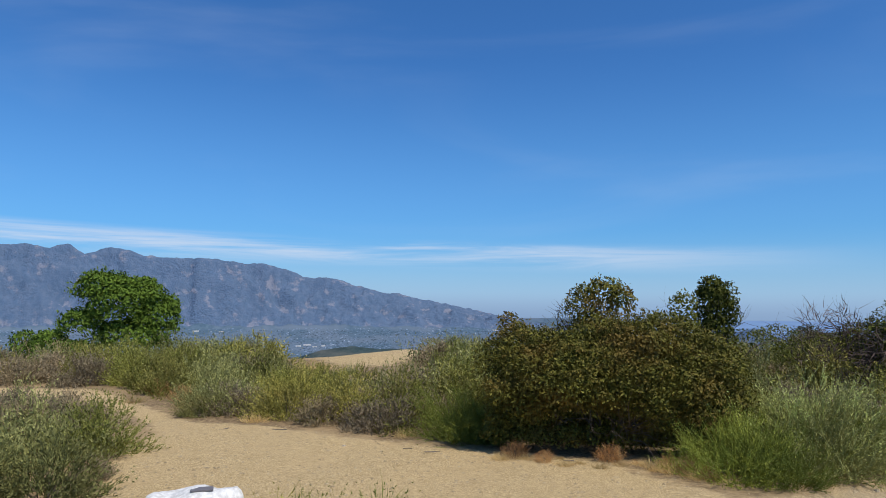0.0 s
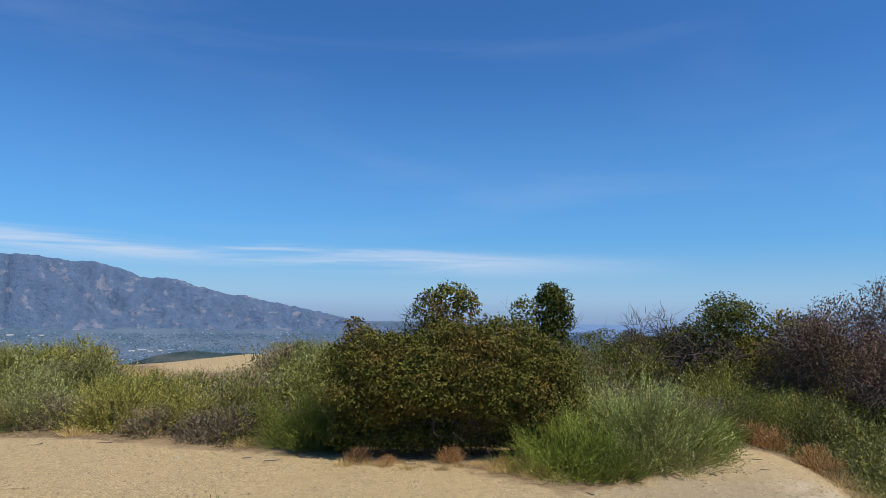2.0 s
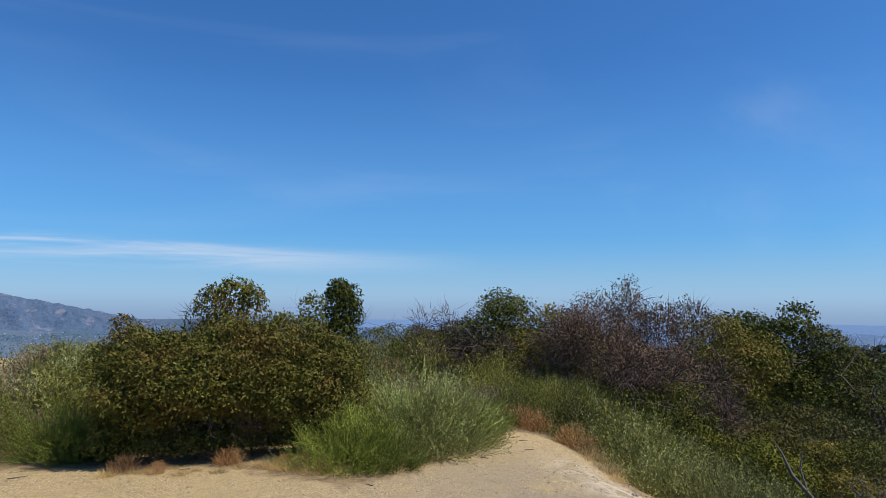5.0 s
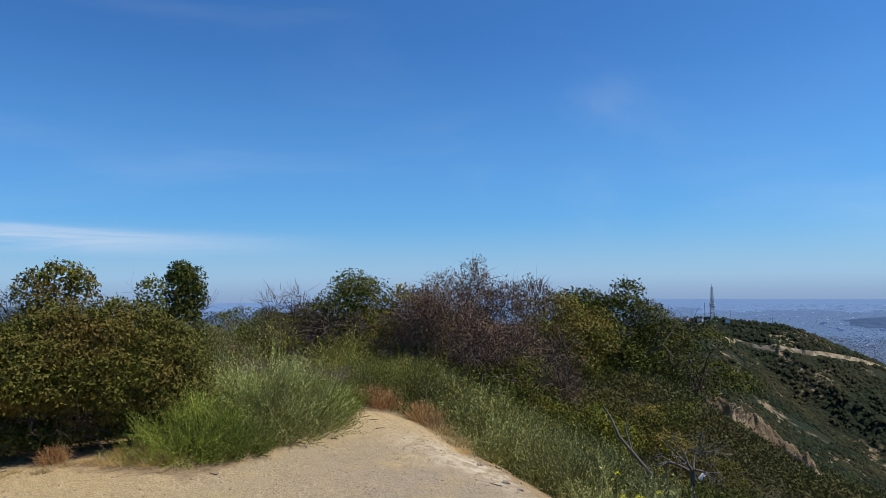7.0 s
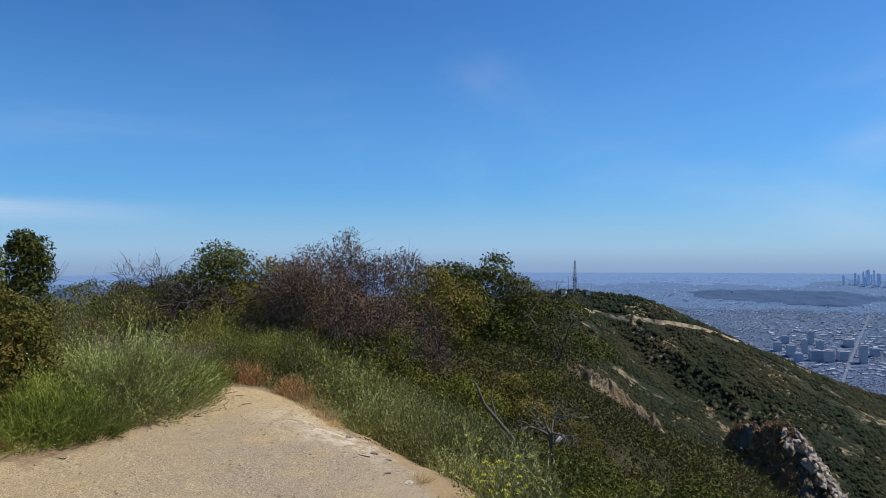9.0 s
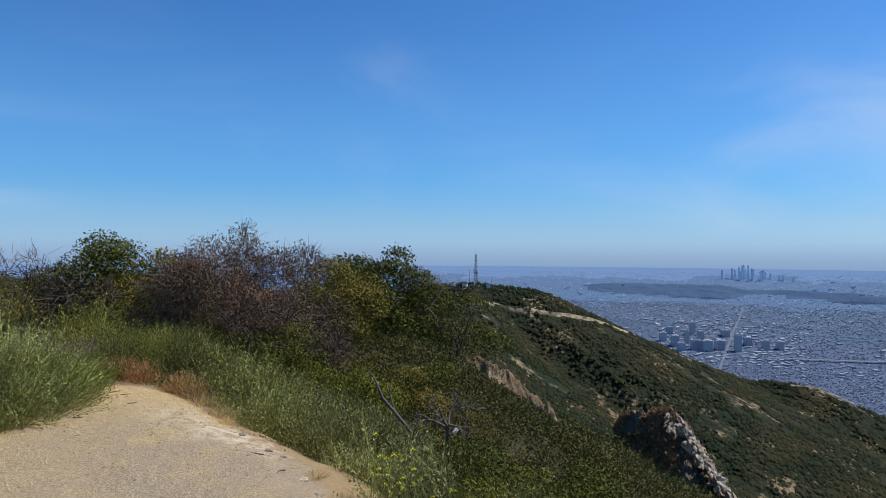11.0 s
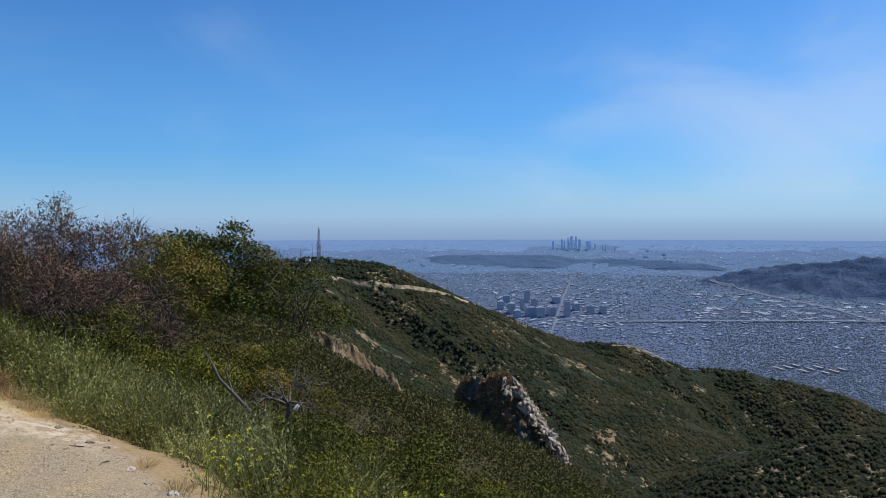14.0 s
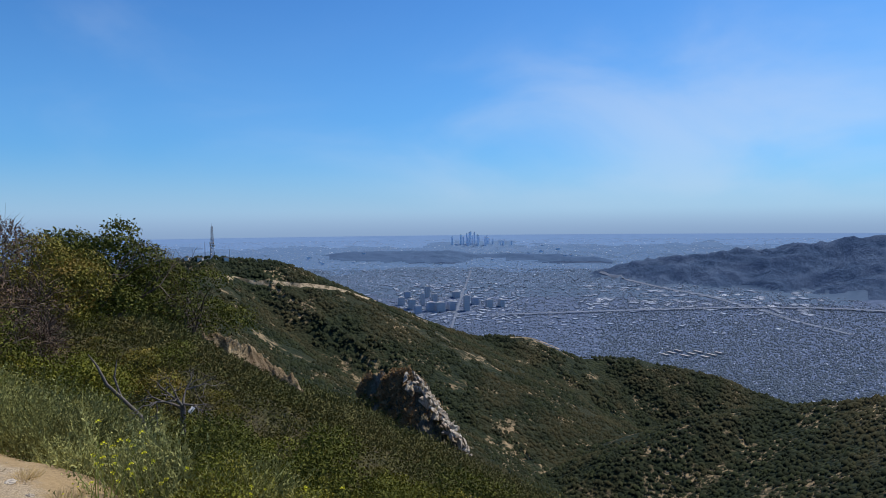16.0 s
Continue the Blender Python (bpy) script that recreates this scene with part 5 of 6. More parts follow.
snag.matrix_basis = Matrix.Translation((*polar(61.1, 8.6), rise(-14.2, 8.6))) @ Matrix.Rotation(0.4, 4, "Z") @ Matrix.Diagonal((0.62, 0.62, 0.62, 1))
snag2 = thing("dead_branch", "grey crooked dead branch leaning out of the shrubs", "dead branch")
part("limb", tri_mesh("limb", *tube([(0.35, 0, -1.2), (0.1, 0, -0.2), (-0.2, 0.05, 0.15), (-0.42, 0.0, 0.42), (-0.55, -0.05, 0.75), (-0.68, 0, 0.95)], [0.045, 0.04, 0.034, 0.028, 0.02, 0.008], 6), M["dead"]), snag2)
part("limb", tri_mesh("limb", *tube([(-0.2, 0.05, 0.15), (-0.3, 0.1, 0.5), (-0.25, 0.15, 0.8)], [0.022, 0.016, 0.005], 5), M["dead"]), snag2)
snag2.matrix_basis = Matrix.Translation((*polar(57.6, 9.4), rise(-13.6, 9.4))) @ Matrix.Rotation(-1.0, 4, "Z") @ Matrix.Diagonal((0.75, 0.75, 0.75, 1))


# ---- rock, clay bank, stone ----
def crag():
    rng = np.random.default_rng(95)
    ob = thing("rock_outcrop", "craggy pale granite outcrop with brush in its cracks", "rock")
    # the main mass: a cracked wedge that falls away to one side
    s, h = np.meshgrid(np.linspace(0, 1, 110), np.linspace(0, 1, 50))
    az = 74.6 + 9.4 * s
    r = 92 - 20 * s
    top = np.where(s < 0.56, -12.75 + 0.35 * np.sin(s / 0.56 * 2.6), -12.65 - (s - 0.56) * 14.5) - 0.9 * np.clip(1 - s / 0.08, 0, 1)
    crack = 2.6 * (ridged(s * 9 + h * 2, h * 2.2, 161) - 0.5) + 1.3 * (ridged(s * 24, h * 6, 163) - 0.5)
    rr = r - h * 17.0 + crack * 0.8 * np.clip(h * 4, 0, 1)
    x, y = polar(az + h * 0.8, rr)
    z = EYE + r * np.tan(np.radians(top)) - h * (12.0 - 6.0 * s) + 0.9 * fbm(s * 22, h * 7, 165)
    bx, by = polar(az[:1], r[:1] + 7)
    x, y, z = np.vstack([bx, x]), np.vstack([by, y]), np.vstack([z[:1] - 5, z])
    n, m = z.shape
    i, j = np.meshgrid(np.arange(n - 1), np.arange(m - 1), indexing="ij")
    q = np.stack([i * m + j, i * m + j + 1, (i + 1) * m + j + 1, (i + 1) * m + j], -1).reshape(-1, 4)
    part("crag_face", tri_mesh("crag_face", np.stack([x.ravel(), y.ravel(), z.ravel()], 1), q, M["crag_stone"], True), ob)
    pick = rng.integers(0, x.size, 34000)
    pick = pick[(np.tile(np.linspace(0, 1, m), n)[pick] < 0.5) | (rng.random(34000) < 0.12)]
    spot = np.stack([x.ravel(), y.ravel(), z.ravel()], 1)[pick]
    spot = spot[fbm(spot[:, 0] / 2.5, spot[:, 2] / 2.5, 167) > -0.14]
    v = spot[:, None] + rng.normal(size=(len(spot), 3, 3)) * 0.15 + np.array([0, 0, 0.1]) + rng.normal(size=(len(spot), 1, 3)) * 0.16
    dry = (fbm(spot[:, 0] / 3, spot[:, 1] / 3 + spot[:, 2] / 3, 169) + 0.12 * (spot[:, 2] - spot[:, 2].mean())) > 0.18
    for name, which, mat, note in (("brush_cover", ~dry, "crag_brush", "olive scrub on the crag"), ("dry_brush", dry, "rust_brush", "reddish dry brush in the cracks")):
        part(name, tri_mesh(name, v[which].reshape(-1, 3), np.arange(which.sum() * 3).reshape(-1, 3), M[mat]), ob, note)
    # fractured slabs that lean out along the sunlit shoulder, and loose blocks below
    lean = Vector((-0.2, -0.78, 0.58))
    for k in range(165):
        t = rng.random()
        shoulder = k < 140
        az = 79.5 + 4.5 * t + (rng.normal() * 0.42 if shoulder else rng.uniform(-1.6, 1.8))
        r = 80 - 10 * t + rng.uniform(-2.5, 0.5)
        x, y = polar(az, r)
        crown = rise(-12.45 - 1.33 * max(0.0, az - 79.6), r) + (rng.uniform(-1.3, 0.2) if shoulder else -rng.uniform(0.8, 4.5))
        bm = bmesh.new()
        for q in unit(rng.normal(size=(10, 3))) * rng.uniform(0.75, 1.25, (10, 1)):
            bm.verts.new(q)
        bmesh.ops.convex_hull(bm, input=bm.verts)
        s = rng.uniform(0.25, 0.55) * (1.7 if shoulder and rng.random() < 0.3 else 1.0)
        turn = (lean + Vector(rng.normal(size=3) * 0.28)).to_track_quat("Z", "Y").to_matrix().to_4x4() @ Matrix.Rotation(rng.uniform(0, 6.28), 4, "Z")
        bmesh.ops.transform(bm, matrix=Matrix.Translation((x, y, crown - s)) @ turn @ Matrix.Diagonal((s * rng.uniform(0.8, 1.5), s * 0.9, s * 0.5, 1)), verts=bm.verts)
        me = bpy.data.meshes.new("boulder")
        bm.to_mesh(me)
        bm.free()
        me.materials.append(M["rock"])
        part("boulder", me, ob)


crag()


def slope_rocks():
    rng = np.random.default_rng(173)
    az, r = rng.uniform(81.5, 99, 520), rng.uniform(48, 210, 520)
    x, y = polar(az, r)
    z, kind = terrain(x, y)
    keep = (kind == 1) & (fbm(x / 18, y / 18, 175) > 0.0)
    size = (0.15 + 0.75 * rng.random(520) ** 3)[keep]
    thing("slope_rocks", "pale rocks scattered over the dry grass slope", "rocks", kind="stuff", data=tri_mesh("slope_rocks", *blobs(rng, np.stack([x, y, z + 0.05], 1)[keep], size, 0.8), M["rock"], True))


slope_rocks()


def bank():
    """The bare clay bank under the brink: a rutted face."""
    s, h = np.meshgrid(np.linspace(0, 1, 90), np.linspace(0, 1, 30))
    az, top = 62.4 + 8.0 * s, -7.7 - 5.4 * s - 0.5 * np.sin(s * 9)
    r = 40.0 - 2.0 * s
    drop = (6.4 - 2.6 * s) * (1 + 0.12 * np.sin(s * 14))
    rut = 1.1 * fbm(s * 5, h * 5, 115) + 0.7 * fbm(s * 12, h * 16, 117)
    rr = r - h * 4.6 + rut * np.sin(h * math.pi)
    x, y = polar(az + h * 0.2 + 0.5 * fbm(s * 6, h * 6, 123), rr)
    z = EYE + r * np.tan(np.radians(top)) - h * drop + 0.9 * fbm(s * 6, h * 4, 121) + 0.3 * fbm(s * 22, h * 18, 113)
    back = polar(az, r + 2.5)
    x, y = np.vstack([back[0][:1], x]), np.vstack([back[1][:1], y])
    z = np.vstack([z[:1] - 0.8, z])
    verts = np.stack([x.ravel(), y.ravel(), z.ravel()], 1)
    n, m = z.shape
    i, j = np.meshgrid(np.arange(n - 1), np.arange(m - 1), indexing="ij")
    q = np.stack([i * m + j, i * m + j + 1, (i + 1) * m + j + 1, (i + 1) * m + j], -1).reshape(-1, 4)
    me = tri_mesh("clay_bank", verts, q, M["cliff"])
    thing("clay_bank", "bare eroded tan clay bank on the slope", "bank", kind="structure", data=me)


bank()


def boulder_mesh(name, seed, size, material, flat=0.35):
    bm = bmesh.new()
    bmesh.ops.create_icosphere(bm, subdivisions=4, radius=1.0)
    off = Vector((seed * 3.7, seed * 1.3, 5.0))
    for v in bm.verts:
        q = v.co.normalized()
        k = 0.9 + 0.22 * noise.noise(q * 1.3 + off) + 0.05 * noise.noise(q * 6 + off)
        v.co = Vector((q.x * size[0], q.y * size[1], max(-0.2, min(q.z, 1 - flat + 0.1 * noise.noise(q * 2 + off))) * size[2])) * k
    for f in bm.faces:
        f.smooth = True
    me = bpy.data.meshes.new(name)
    bm.to_mesh(me)
    bm.free()
    me.materials.append(material)
    return me


stone = put(thing("white_stone", "whitewashed boulder with a dark plate let into its top", "rock", data=boulder_mesh("white_stone", 2, (0.46, 0.34, 0.4), M["stone"])), -19.7, 5.75, 0.3, 1.0, 0.0)
bm = bmesh.new()
bmesh.ops.create_cube(bm, size=1.0, matrix=Matrix.Diagonal((0.17, 0.11, 0.012, 1)))
bmesh.ops.bevel(bm, geom=bm.edges[:], offset=0.004, segments=2, affect="EDGES")
plate = bpy.data.meshes.new("plate")
bm.to_mesh(plate)
bm.free()
plate.materials.append(M["steel"])
part("plate", plate, stone, "dark metal plate").location = (0.08, -0.02, max(v.co.z for v in stone.data.vertices) - 0.012)


def pebbles():
    rng = np.random.default_rng(99)
    n = 26000
    az, r = rng.uniform(-34, 75, n), np.sqrt(rng.uniform(3.6 ** 2, 11 ** 2, n))
    x, y = polar(az, r)
    d = inside(x, y, PAD)
    keep = d > -0.25 + 0.3 * rng.random(n)
    x, y = x[keep], y[keep]
    size = 0.003 + 0.014 * rng.random(len(x)) ** 5
    thing("gravel", "small tan pebbles strewn over the pad", "gravel", kind="stuff", data=tri_mesh("gravel", *blobs(rng, np.stack([x, y, height(x, y) + 0.002], 1), size, 0.7, LOW), M["pebble"]))


pebbles()


def mustard(seed, tall, label="spindly wild mustard with small yellow flowers"):
    rng = np.random.default_rng(seed)
    ob = thing("mustard_plant", label, "wildflower", "yellow mustard at the brink")
    n = 4
    foot = rng.normal(size=(n, 3)) * np.array([0.12, 0.12, 0])
    way = unit(rng.normal(size=(n, 3)) * 0.2 + [0, 0, 1])
    L = tall * rng.uniform(0.6, 1.1, n)
    head = tri_mesh("flower", *leaf_cloud(rng, [(0, 0, 0.02, 0.016, 0.016, 0.012)], 16, 0.014, 0.012, 0.4), M["petal"])
    for k in range(n):
        stalk = part("stalk", tri_mesh("stalk", *strands(rng, foot[k:k + 1], way[k:k + 1], L[k:k + 1], np.full(1, 0.008), 0.06, 4), M["fresh"]), ob)
        tip = stalk.data.vertices[-1].co
        part("flower", head, stalk, "small lemon-yellow flower head").location = tip - Vector((0, 0, 0.02))
    return ob


MUST = [mustard(121, 0.6), mustard(122, 0.45), mustard(123, 0.32)]
for k, (az, r, s) in enumerate(((57.8, 6.0, 1.0), (56.4, 5.1, 1.0), (54.6, 5.7, 1.0), (55.0, 4.9, 1.0), (57.0, 5.6, 1.1), (58.8, 5.3, 1.0), (60.5, 5.4, 1.0), (62.0, 5.6, 0.8), (63.5, 5.2, 1.0), (68.5, 5.0, 1.0), (53.2, 4.7, 0.4), (65.5, 5.6, 1.1), (71.5, 5.3, 1.0), (66.8, 4.9, 0.9))):
    if k < 3:
        put(MUST[k], az, r, rnd.uniform(0, 6), s)
    else:
        again(MUST[k % 3], az, r, rnd.uniform(0, 6), s)
weed = put(brushy("weed_stalks", 131, "thin green weed stalks in the gravel", "weeds", 0.1, 0.4, "straw_green", 30, 0.3, 0.007, 0.5, 4, (0.03, 0.012), "weeds in the gravel", 1), -13.0, 5.4)
for az, r, s in ((-11.5, 5.5, 0.9), (-9.4, 5.3, 1.0), (-5.2, 5.4, 1.0), (-3.6, 5.3, 0.8)):
    again(weed, az, r, rnd.uniform(0, 6), s)


def twig(seed, length):
    rng = np.random.default_rng(seed)
    a = rng.uniform(0, 6.28)
    pts = [np.array([0.0, 0, 0.012])]
    for _ in range(4):
        a += rng.normal() * 0.35
        pts.append(pts[-1] + np.array([math.cos(a), math.sin(a), rng.normal() * 0.05]) * length / 4)
        pts[-1][2] = max(pts[-1][2], 0.008)
    return tri_mesh("fallen_twig", *tube(pts, [0.006, 0.0055, 0.005, 0.004, 0.002], 5), M["dead"])


for q, (az, r, length) in enumerate(((-12.5, 9.4, 0.5), (-1.5, 7.9, 0.45), (-3.2, 8.1, 0.35), (24.5, 6.6, 0.3), (36.5, 8.6, 0.3), (-17, 9.6, 0.4), (46.5, 6.4, 0.4), (48.2, 6.0, 0.35), (33.0, 8.0, 0.3), (7.0, 7.7, 0.4), (10.5, 7.6, 0.3), (36.0, 9.2, 0.3))):
    put(thing("fallen_twig", "short dry grey twig lying on the gravel", "twig", "fallen twigs on the pad", data=twig(500 + q, length * 0.4)), az, r)
for q, (az, r, size) in enumerate(((49.6, 5.9, 0.05), (50.8, 5.5, 0.04), (46.8, 6.7, 0.05), (52.6, 5.1, 0.06), (48.0, 6.5, 0.035), (44.8, 7.4, 0.05), (31.2, 7.6, 0.03), (-8.0, 8.3, 0.03))):
    put(thing("loose_stone", "small pale loose stone on the gravel", "stone", "loose stones on the pad", data=boulder_mesh("loose_stone", 20 + q, (size, size * 0.8, size * 0.6), M["rock"], 0.2)), az, r, q * 1.3)


# ---- far ridge: tower, road ----
def lattice_tower(tall, foot_w, top_w, steps, dishes):
    ob = thing("radio_tower", "tall steel lattice radio tower on the ridge", "tower")
    legs = [(-1, -1), (1, -1), (1, 1), (-1, 1)]

    def half(t):
        return (foot_w + (top_w - foot_w) * t) / 2
    for sx, sy in legs:
        part("leg", tri_mesh("leg", *tube([(sx * half(0), sy * half(0), -2), (sx * half(1), sy * half(1), tall)], [0.17, 0.13], 4), M["steel"]), ob)
    braces = []
    for k in range(steps):
        a, b = k / steps, (k + 1) / steps
        for (x0, y0), (x1, y1) in zip(legs, legs[1:] + legs[:1]):
            braces.append(tube([(x0 * half(a), y0 * half(a), a * tall), (x1 * half(b), y1 * half(b), b * tall)], [0.07, 0.07], 3))
            braces.append(tube([(x0 * half(b), y0 * half(b), b * tall), (x1 * half(b), y1 * half(b), b * tall)], [0.07, 0.07], 3))
    part("bracing", tri_mesh("bracing", *joined(braces), M["steel"]), ob)
    part("mast", tri_mesh("mast", *tube([(0, 0, tall), (0, 0, tall * 1.1)], [0.16, 0.06], 5), M["steel"]), ob)
    rng = np.random.default_rng(141)
    for _ in range(dishes):
        t = rng.uniform(0.12, 0.6)
        a = rng.uniform(0, 6.28)
        c = np.array([math.cos(a) * (half(t) + 0.7), math.sin(a) * (half(t) + 0.7), t * tall])
        out = np.array([math.cos(a), math.sin(a), 0])
        part("antenna", tri_mesh("antenna", *tube([c - out * 0.5, c, c + out * 0.35], [0.3, 0.9, 1.0], 8), M["stone"]), ob)
    return ob


put(lattice_tower(27.0, 2.5, 1.1, 13, 9), 63.3, 618.0)
mast = thing("radio_mast", "thin short antenna mast beside the tower", "mast")
part("pole", tri_mesh("pole", *tube([(0, 0, -1), (0, 0, 14)], [0.3, 0.18], 5), M["steel"]), mast)
put(mast, 62.75, 618.0)
for az in (61.8, 67.5, 64.6):
    again(mast, az, 628.0, 0, 0.6)


def box(cx, cy, z, w, d, h, turn=0.0):
    c, s = math.cos(turn), math.sin(turn)
    v = [(cx + c * x - s * y, cy + s * x + c * y, z + q) for q in (0, h) for x, y in ((-w / 2, -d / 2), (w / 2, -d / 2), (w / 2, d / 2), (-w / 2, d / 2))]
    f = [(4, 5, 6), (4, 6, 7)]
    for k in range(4):
        m = (k + 1) % 4
        f += [(k, m, m + 4), (k, m + 4, k + 4)]
    return np.array(v), np.array(f)


hut = thing("equipment_hut", "low pale equipment hut at the foot of the tower", "hut", "huts by the tower")
part("wall", tri_mesh("wall", *box(0, 0, -1, 6, 4, 3.6), M["stone"], True), hut)
part("roof", tri_mesh("roof", *box(0, 0, 2.6, 6.6, 4.6, 0.3), M["steel"], True), hut)
put(hut, 62.4, 612.0, 0.3)
again(hut, 64.3, 614.0, 0.7, 0.9)
again(hut, 61.4, 616.0, 0.1, 0.8)


def ribbon(name, label, pts, width, material, lift=1.0, steps=60, category="road", cut=0.0):
    """A road laid over the land along headings and distances."""
    P = np.array([polar(az, r) for az, r in pts])
    t = np.linspace(0, len(P) - 1, steps)
    xy = np.stack([np.interp(t, np.arange(len(P)), P[:, k]) for k in (0, 1)], 1)
    d = unit(np.gradient(xy, axis=0))
    side = np.stack([-d[:, 1], d[:, 0]], 1)
    rows = []
    for q in (-1.0, -0.33, 0.33, 1.0):
        p = xy + side * width / 2 * q * (1 + 1.1 * fbm(xy[:, 0] / 6, xy[:, 1] / 6, 137 + int(q * 3)))[:, None] if cut else xy + side * width / 2 * q
        level = height(p[:, 0], p[:, 1])
        if cut:
            level = np.convolve(np.pad(level, 6, mode="edge"), np.ones(13) / 13, mode="valid")
        rows.append(np.column_stack([p, level + lift + cut * q]))
    v = np.stack(rows, 1).reshape(-1, 3)
    i, j = np.meshgrid(np.arange(steps - 1), np.arange(3), indexing="ij")
    f = np.stack([i * 4 + j, i * 4 + j + 1, (i + 1) * 4 + j + 1, (i + 1) * 4 + j], -1).reshape(-1, 4)
    return tagged(new(name, tri_mesh(name, v, f, material)), label, category, kind="structure")


# the fire road: on the near flank of the hill, then on its crest
ribbon("road_1", "pale dirt fire road cut across the ridge flank", FIRE_ROAD, 3.0, M["road"], 0.8, 160, cut=1.2)
ribbon("road_2", "dirt road along the lower ridge crest", CREST_ROAD, 1.8, M["road"], 0.7, 60, cut=0.5)


# ---- the plain: town, roads, towers ----
def town(name, label, count, az0, az1, el0, el1, size, tall, material, seed, grid=0.0):
    rng = np.random.default_rng(seed)
    az = rng.uniform(az0, az1, count)
    el = rng.uniform(el0, el1, count)
    rr = np.linspace(1600, 4940, 900)
    r = np.interp(el, np.degrees(np.arctan2(plain_height(rr) - EYE, rr)), rr)
    x, y = polar(az, r)
    if grid:
        c, s = math.cos(0.5), math.sin(0.5)
        u, v = c * x + s * y, -s * x + c * y
        u = np.round(u / grid) * grid + rng.choice([-0.22, 0.22], count) * grid + rng.uniform(-0.06, 0.06, count) * grid
        v = np.round(v / (grid * 0.5)) * grid * 0.5 + rng.uniform(-0.1, 0.1, count) * grid
        x, y = c * u - s * v, s * u + c * v
    z, kind = terrain(x, y)
    ok = kind == 2
    x, y, z, r = x[ok], y[ok], z[ok], r[ok]
    n = len(x)
    w, d = size * rng.uniform(0.5, 1.5, n), size * rng.uniform(0.5, 1.3, n)
    h = tall * rng.uniform(0.5, 1.6, n)
    turn = 0.5 + rng.integers(0, 2, n) * math.pi / 2 + rng.normal(size=n) * 0.03
    base = np.array([(-1, -1, -0.3), (1, -1, -0.3), (1, 1, -0.3), (-1, 1, -0.3), (-1, -1, 1), (1, -1, 1), (1, 1, 1), (-1, 1, 1)], float)
    b = base[None] * np.stack([w / 2, d / 2, h], 1)[:, None]
    c, s = np.cos(turn)[:, None], np.sin(turn)[:, None]
    v = np.stack([b[..., 0] * c - b[..., 1] * s + x[:, None], b[..., 0] * s + b[..., 1] * c + y[:, None], b[..., 2] + 0.25], -1)
    v[..., 2] += plain_height(np.hypot(v[..., 0], v[..., 1]))  # floors follow the rising plain
    tri = np.array([(4, 5, 6), (4, 6, 7), (0, 1, 5), (0, 5, 4), (1, 2, 6), (1, 6, 5), (2, 3, 7), (2, 7, 6), (3, 0, 4), (3, 4, 7)])
    f = tri[None] + np.arange(n)[:, None, None] * 8
    thing(name, label, "buildings", kind="stuff", data=tri_mesh(name, v.reshape(-1, 3), f.reshape(-1, 3), material, True))


def town_trees(name, label, count, az0, az1, el0, el1, size, seed, mat):
    rng = np.random.default_rng(seed)
    az, el = rng.uniform(az0, az1, count), rng.uniform(el0, el1, count)
    rr = np.linspace(1600, 4940, 900)
    r = np.interp(el, np.degrees(np.arctan2(plain_height(rr) - EYE, rr)), rr)
    x, y = polar(az, r)
    z, kind = terrain(x, y)
    ok = kind == 2
    pts = np.stack([x, y, z + size * 0.4], 1)[ok]
    thing(name, label, "trees", kind="stuff", data=tri_mesh(name, *blobs(rng, pts, size * rng.uniform(0.5, 1.3, len(pts)), 1.15, LOW), M[mat]))


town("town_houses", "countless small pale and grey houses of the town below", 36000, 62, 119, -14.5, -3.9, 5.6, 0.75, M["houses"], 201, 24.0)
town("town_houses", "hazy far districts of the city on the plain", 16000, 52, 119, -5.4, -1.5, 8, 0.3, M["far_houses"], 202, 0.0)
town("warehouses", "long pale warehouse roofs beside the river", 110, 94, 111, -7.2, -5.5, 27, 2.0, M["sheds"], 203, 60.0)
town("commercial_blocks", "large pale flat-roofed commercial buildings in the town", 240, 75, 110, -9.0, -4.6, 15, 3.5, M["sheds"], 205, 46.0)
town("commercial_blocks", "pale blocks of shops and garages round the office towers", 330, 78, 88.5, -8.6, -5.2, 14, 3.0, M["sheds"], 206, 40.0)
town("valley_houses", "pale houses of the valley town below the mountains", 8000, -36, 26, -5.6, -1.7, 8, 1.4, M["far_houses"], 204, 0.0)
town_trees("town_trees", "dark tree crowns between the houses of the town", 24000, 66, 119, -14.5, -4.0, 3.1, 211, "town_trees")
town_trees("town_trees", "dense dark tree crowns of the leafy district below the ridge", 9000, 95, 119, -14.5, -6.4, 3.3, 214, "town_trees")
town_trees("far_trees", "tree crowns of the far districts, haze in their blue-grey colour", 2600, 60, 110, -4.4, -2.6, 3.2, 213, "far_crowns")
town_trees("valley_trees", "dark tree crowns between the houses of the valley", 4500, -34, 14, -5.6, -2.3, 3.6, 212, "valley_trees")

ribbon("road_3", "raised concrete freeway crossing the town", [(86, 2830), (88.4, 2840), (93, 2890), (98, 2950), (103, 3020), (108, 3080), (112, 3100), (118, 3110)], 16, M["paving"], 7.0, 60)
ribbon("road_4", "freeway beside the river channel", [(94.9, 3720), (97.6, 3560), (100.1, 3405), (102.6, 3300), (104.9, 3150), (107.2, 3030), (109, 2890), (113, 2700)], 20, M["paving"], 3.0, 60)
ribbon("road_5", "straight avenue running away through the town", [(82.4, 2450), (82.9, 2800), (83.6, 3300), (84.3, 3800)], 9, M["paving"], 4.0, 50)


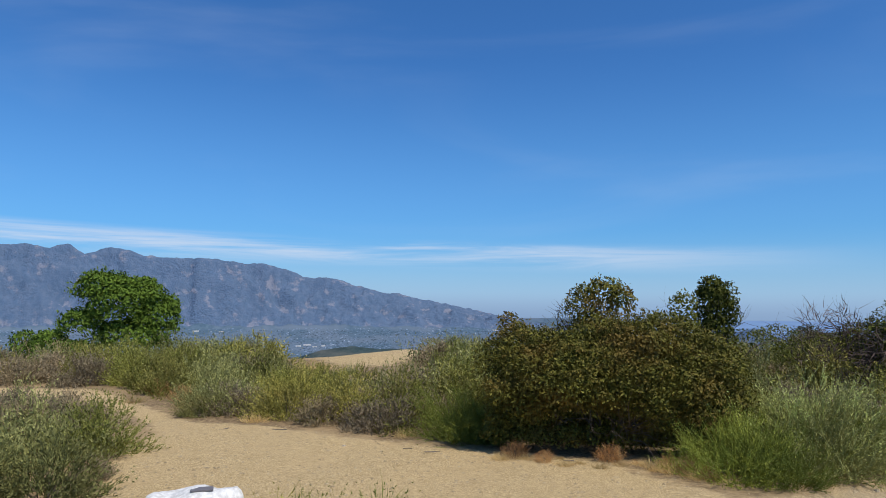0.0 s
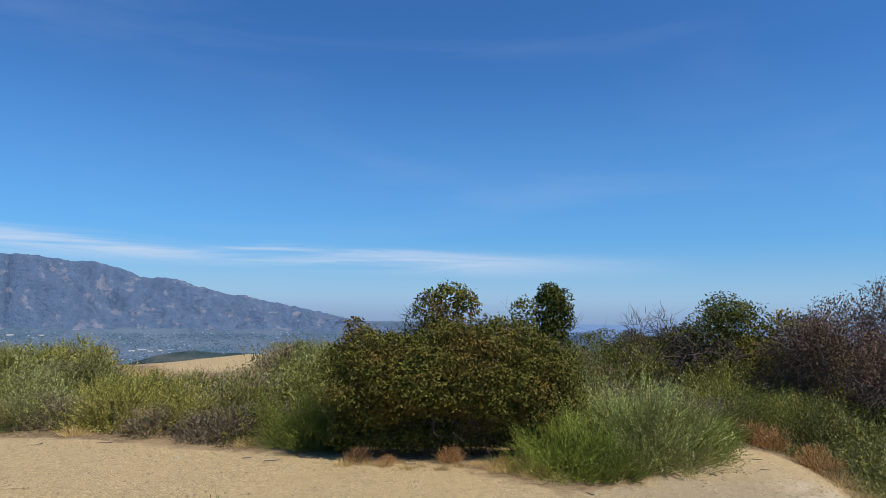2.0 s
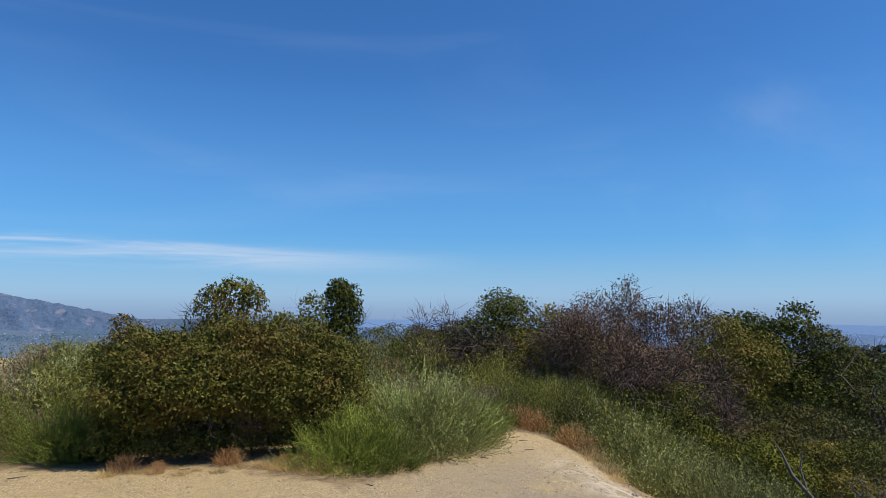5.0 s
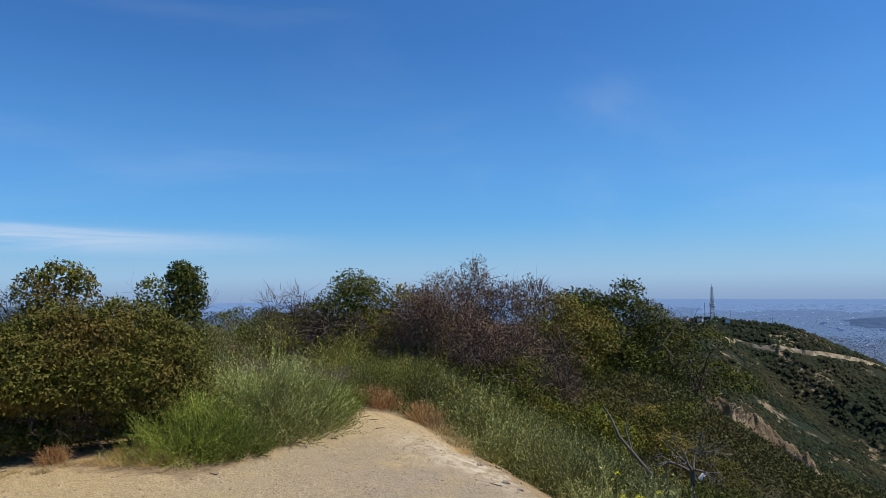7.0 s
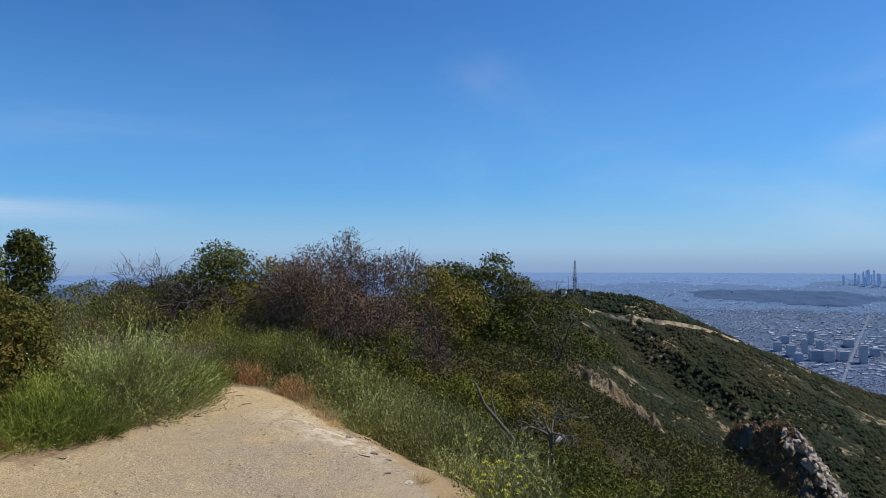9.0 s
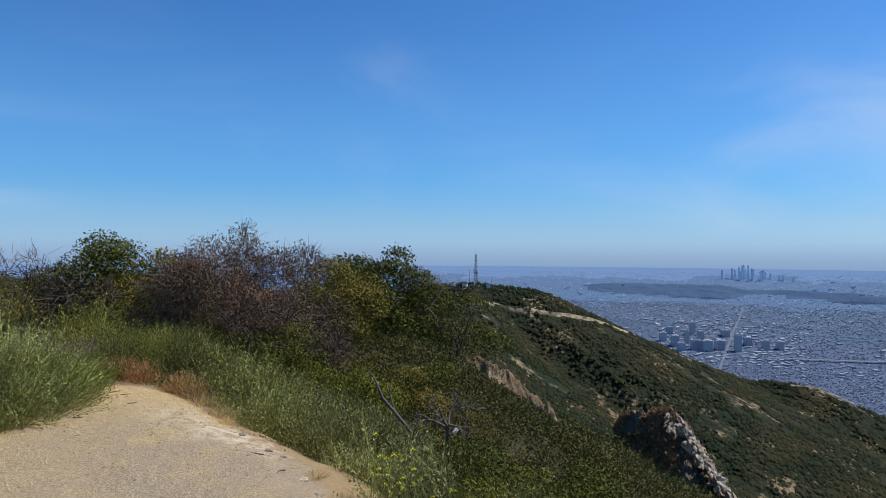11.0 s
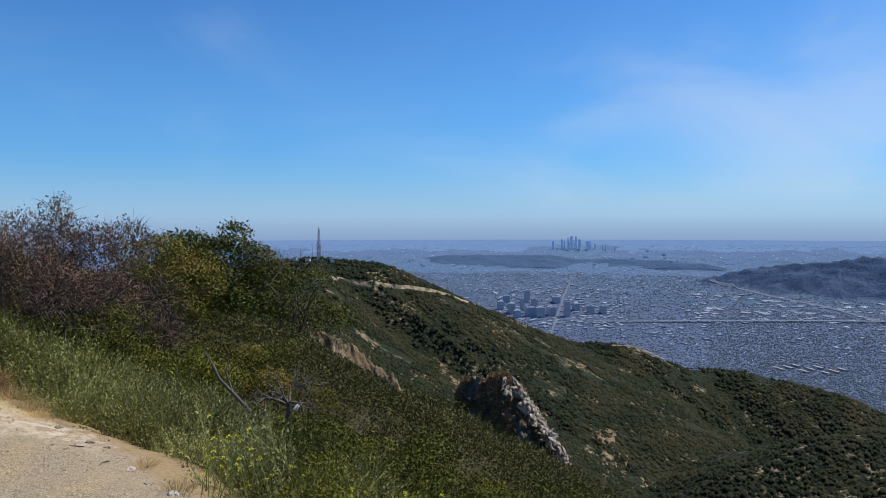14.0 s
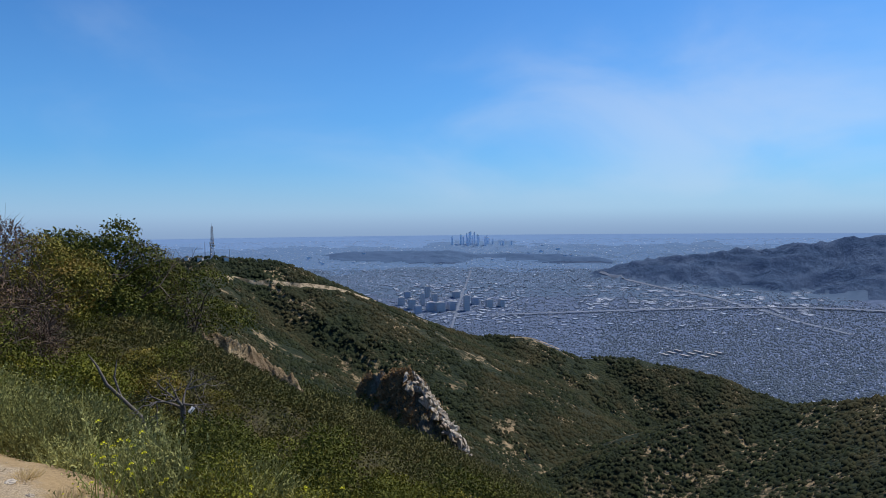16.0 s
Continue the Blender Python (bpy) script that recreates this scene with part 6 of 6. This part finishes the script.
def high_rise(name, label, group, az, r, w, d, h, seed, material, glass="town_glass"):
    rng = np.random.default_rng(seed)
    x, y = polar(az, r)
    z = float(height(x, y)[0])
    ob = thing(name, label, "skyscraper", group)
    ob.location = (x, y, z)
    turn = rng.choice([0.5, 0.5 + math.pi / 2])
    part("tower_body", tri_mesh("tower_body", *box(0, 0, -6, w, d, h + 6, turn), material, True), ob)
    part("roof_box", tri_mesh("roof_box", *box(0, 0, h, w * 0.5, d * 0.55, h * 0.06 + 1, turn), M["town_wall"], True), ob)
    floors = max(3, int(h / 9))
    for k in range(floors):
        part("window_band", tri_mesh("window_band", *box(0, 0, (k + 0.35) * h / floors, w * 1.012, d * 1.012, h / floors * 0.3, turn), M[glass], True), ob)
    return ob


M["town_wall"] = speckled("concrete_face", (0.4, 0.39, 0.4), (0.52, 0.5, 0.5), (0.45, 0.44, 0.45), 0.05, 0.01, bump=0.1)
M["dark_wall"] = speckled("dark_tower_face", (0.32, 0.36, 0.43), (0.4, 0.43, 0.5), (0.36, 0.39, 0.46), 0.05, 0.01, bump=0.1)
# far towers: wall and window colours paled and blued to paint in haze
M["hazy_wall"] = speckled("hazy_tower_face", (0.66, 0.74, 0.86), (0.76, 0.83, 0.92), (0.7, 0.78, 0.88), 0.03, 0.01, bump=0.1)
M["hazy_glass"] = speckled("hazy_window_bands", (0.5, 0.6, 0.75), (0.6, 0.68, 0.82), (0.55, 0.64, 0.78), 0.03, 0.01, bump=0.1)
M["pale_wall"] = speckled("hazed_block_face", (0.5, 0.6, 0.72), (0.6, 0.68, 0.78), (0.55, 0.64, 0.75), 0.03, 0.01, bump=0.1)
M["school_wall"] = speckled("beige_school_wall", (0.26, 0.24, 0.24), (0.34, 0.31, 0.3), (0.3, 0.28, 0.27), 0.05, 0.01, bump=0.1)
M["town_glass"] = speckled("dark_window_glass", (0.36, 0.37, 0.39), (0.46, 0.46, 0.47), (0.4, 0.41, 0.43), 0.1, 0.02, rough=0.3, bump=0.0)
k = 0
for az, r, w, d, h in ((79.3, 2540, 34, 28, 42), (80.2, 2600, 20, 18, 52), (80.9, 2500, 44, 30, 36), (81.7, 2480, 40, 28, 40), (80.6, 2760, 24, 20, 50), (82.6, 2520, 40, 32, 34), (83.9, 2500, 26, 22, 62), (78.4, 2620, 30, 24, 34), (84.6, 2620, 36, 26, 30),
                       (85.8, 2560, 30, 22, 34), (86.8, 2580, 34, 22, 30), (79.8, 2460, 30, 24, 30), (81.2, 2680, 26, 22, 34), (83.0, 2760, 44, 30, 26), (78.9, 2760, 30, 24, 28)):
    k += 1
    high_rise("office_tower", "mid-rise concrete office tower in the town", "office towers of the town", az, r + 430, w * 0.9, d * 0.9, h * 1.05, k, M["dark_wall" if k % 3 == 0 else "town_wall"])
rng = np.random.default_rng(231)
for q in range(24):
    az = rng.uniform(82.6, 88.0)
    h = 28 + 58 * max(0.0, 1 - abs(az - 84.2) / 2.6) * rng.uniform(0.4, 1.05)
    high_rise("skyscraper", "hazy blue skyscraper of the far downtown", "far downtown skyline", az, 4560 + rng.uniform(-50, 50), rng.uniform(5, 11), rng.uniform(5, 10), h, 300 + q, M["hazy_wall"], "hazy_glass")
for q in range(16):
    az = rng.uniform(70, 96)
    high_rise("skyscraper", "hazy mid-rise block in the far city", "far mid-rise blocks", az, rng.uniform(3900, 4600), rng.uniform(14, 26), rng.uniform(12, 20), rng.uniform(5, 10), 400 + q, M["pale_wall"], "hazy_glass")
# large pale buildings in the valley
for az, r, w in ((-11.6, 3980, 26), (-10.9, 4010, 40), (-10.3, 3960, 24), (-9.6, 3985, 20), (-19.5, 4420, 34), (-17.6, 4400, 28), (4.6, 4460, 34)):
    ob = thing("white_hall", "large flat pale building in the valley", "building", "large pale valley buildings")
    x, y = polar(az, r)
    ob.location = (x, y, float(height(x, y)[0]))
    part("wall", tri_mesh("wall", *box(0, 0, -2, w, 16, 6, 0.4), M["stone"], True), ob)
    part("roof", tri_mesh("roof", *box(0, 0, 4, w + 1, 17, 1, 0.4), M["stone"], True), ob)
# school below the lower ridge
for q in range(9):
    az, r = 100.0 + 0.5 * q, 2230 + (q % 3) * 34
    ob = thing("school_block", "long low beige school building", "school", "school blocks")
    x, y = polar(az, r)
    ob.location = (x, y, float(height(x, y)[0]))
    part("wall", tri_mesh("wall", *box(0, 0, -4, 29 + 8 * (q % 2), 10, 9, 0.5), M["school_wall"], True), ob)
    part("roof", tri_mesh("roof", *box(0, 0, 5, 30 + 8 * (q % 2), 11, 1, 0.5), M["school_wall"], True), ob)
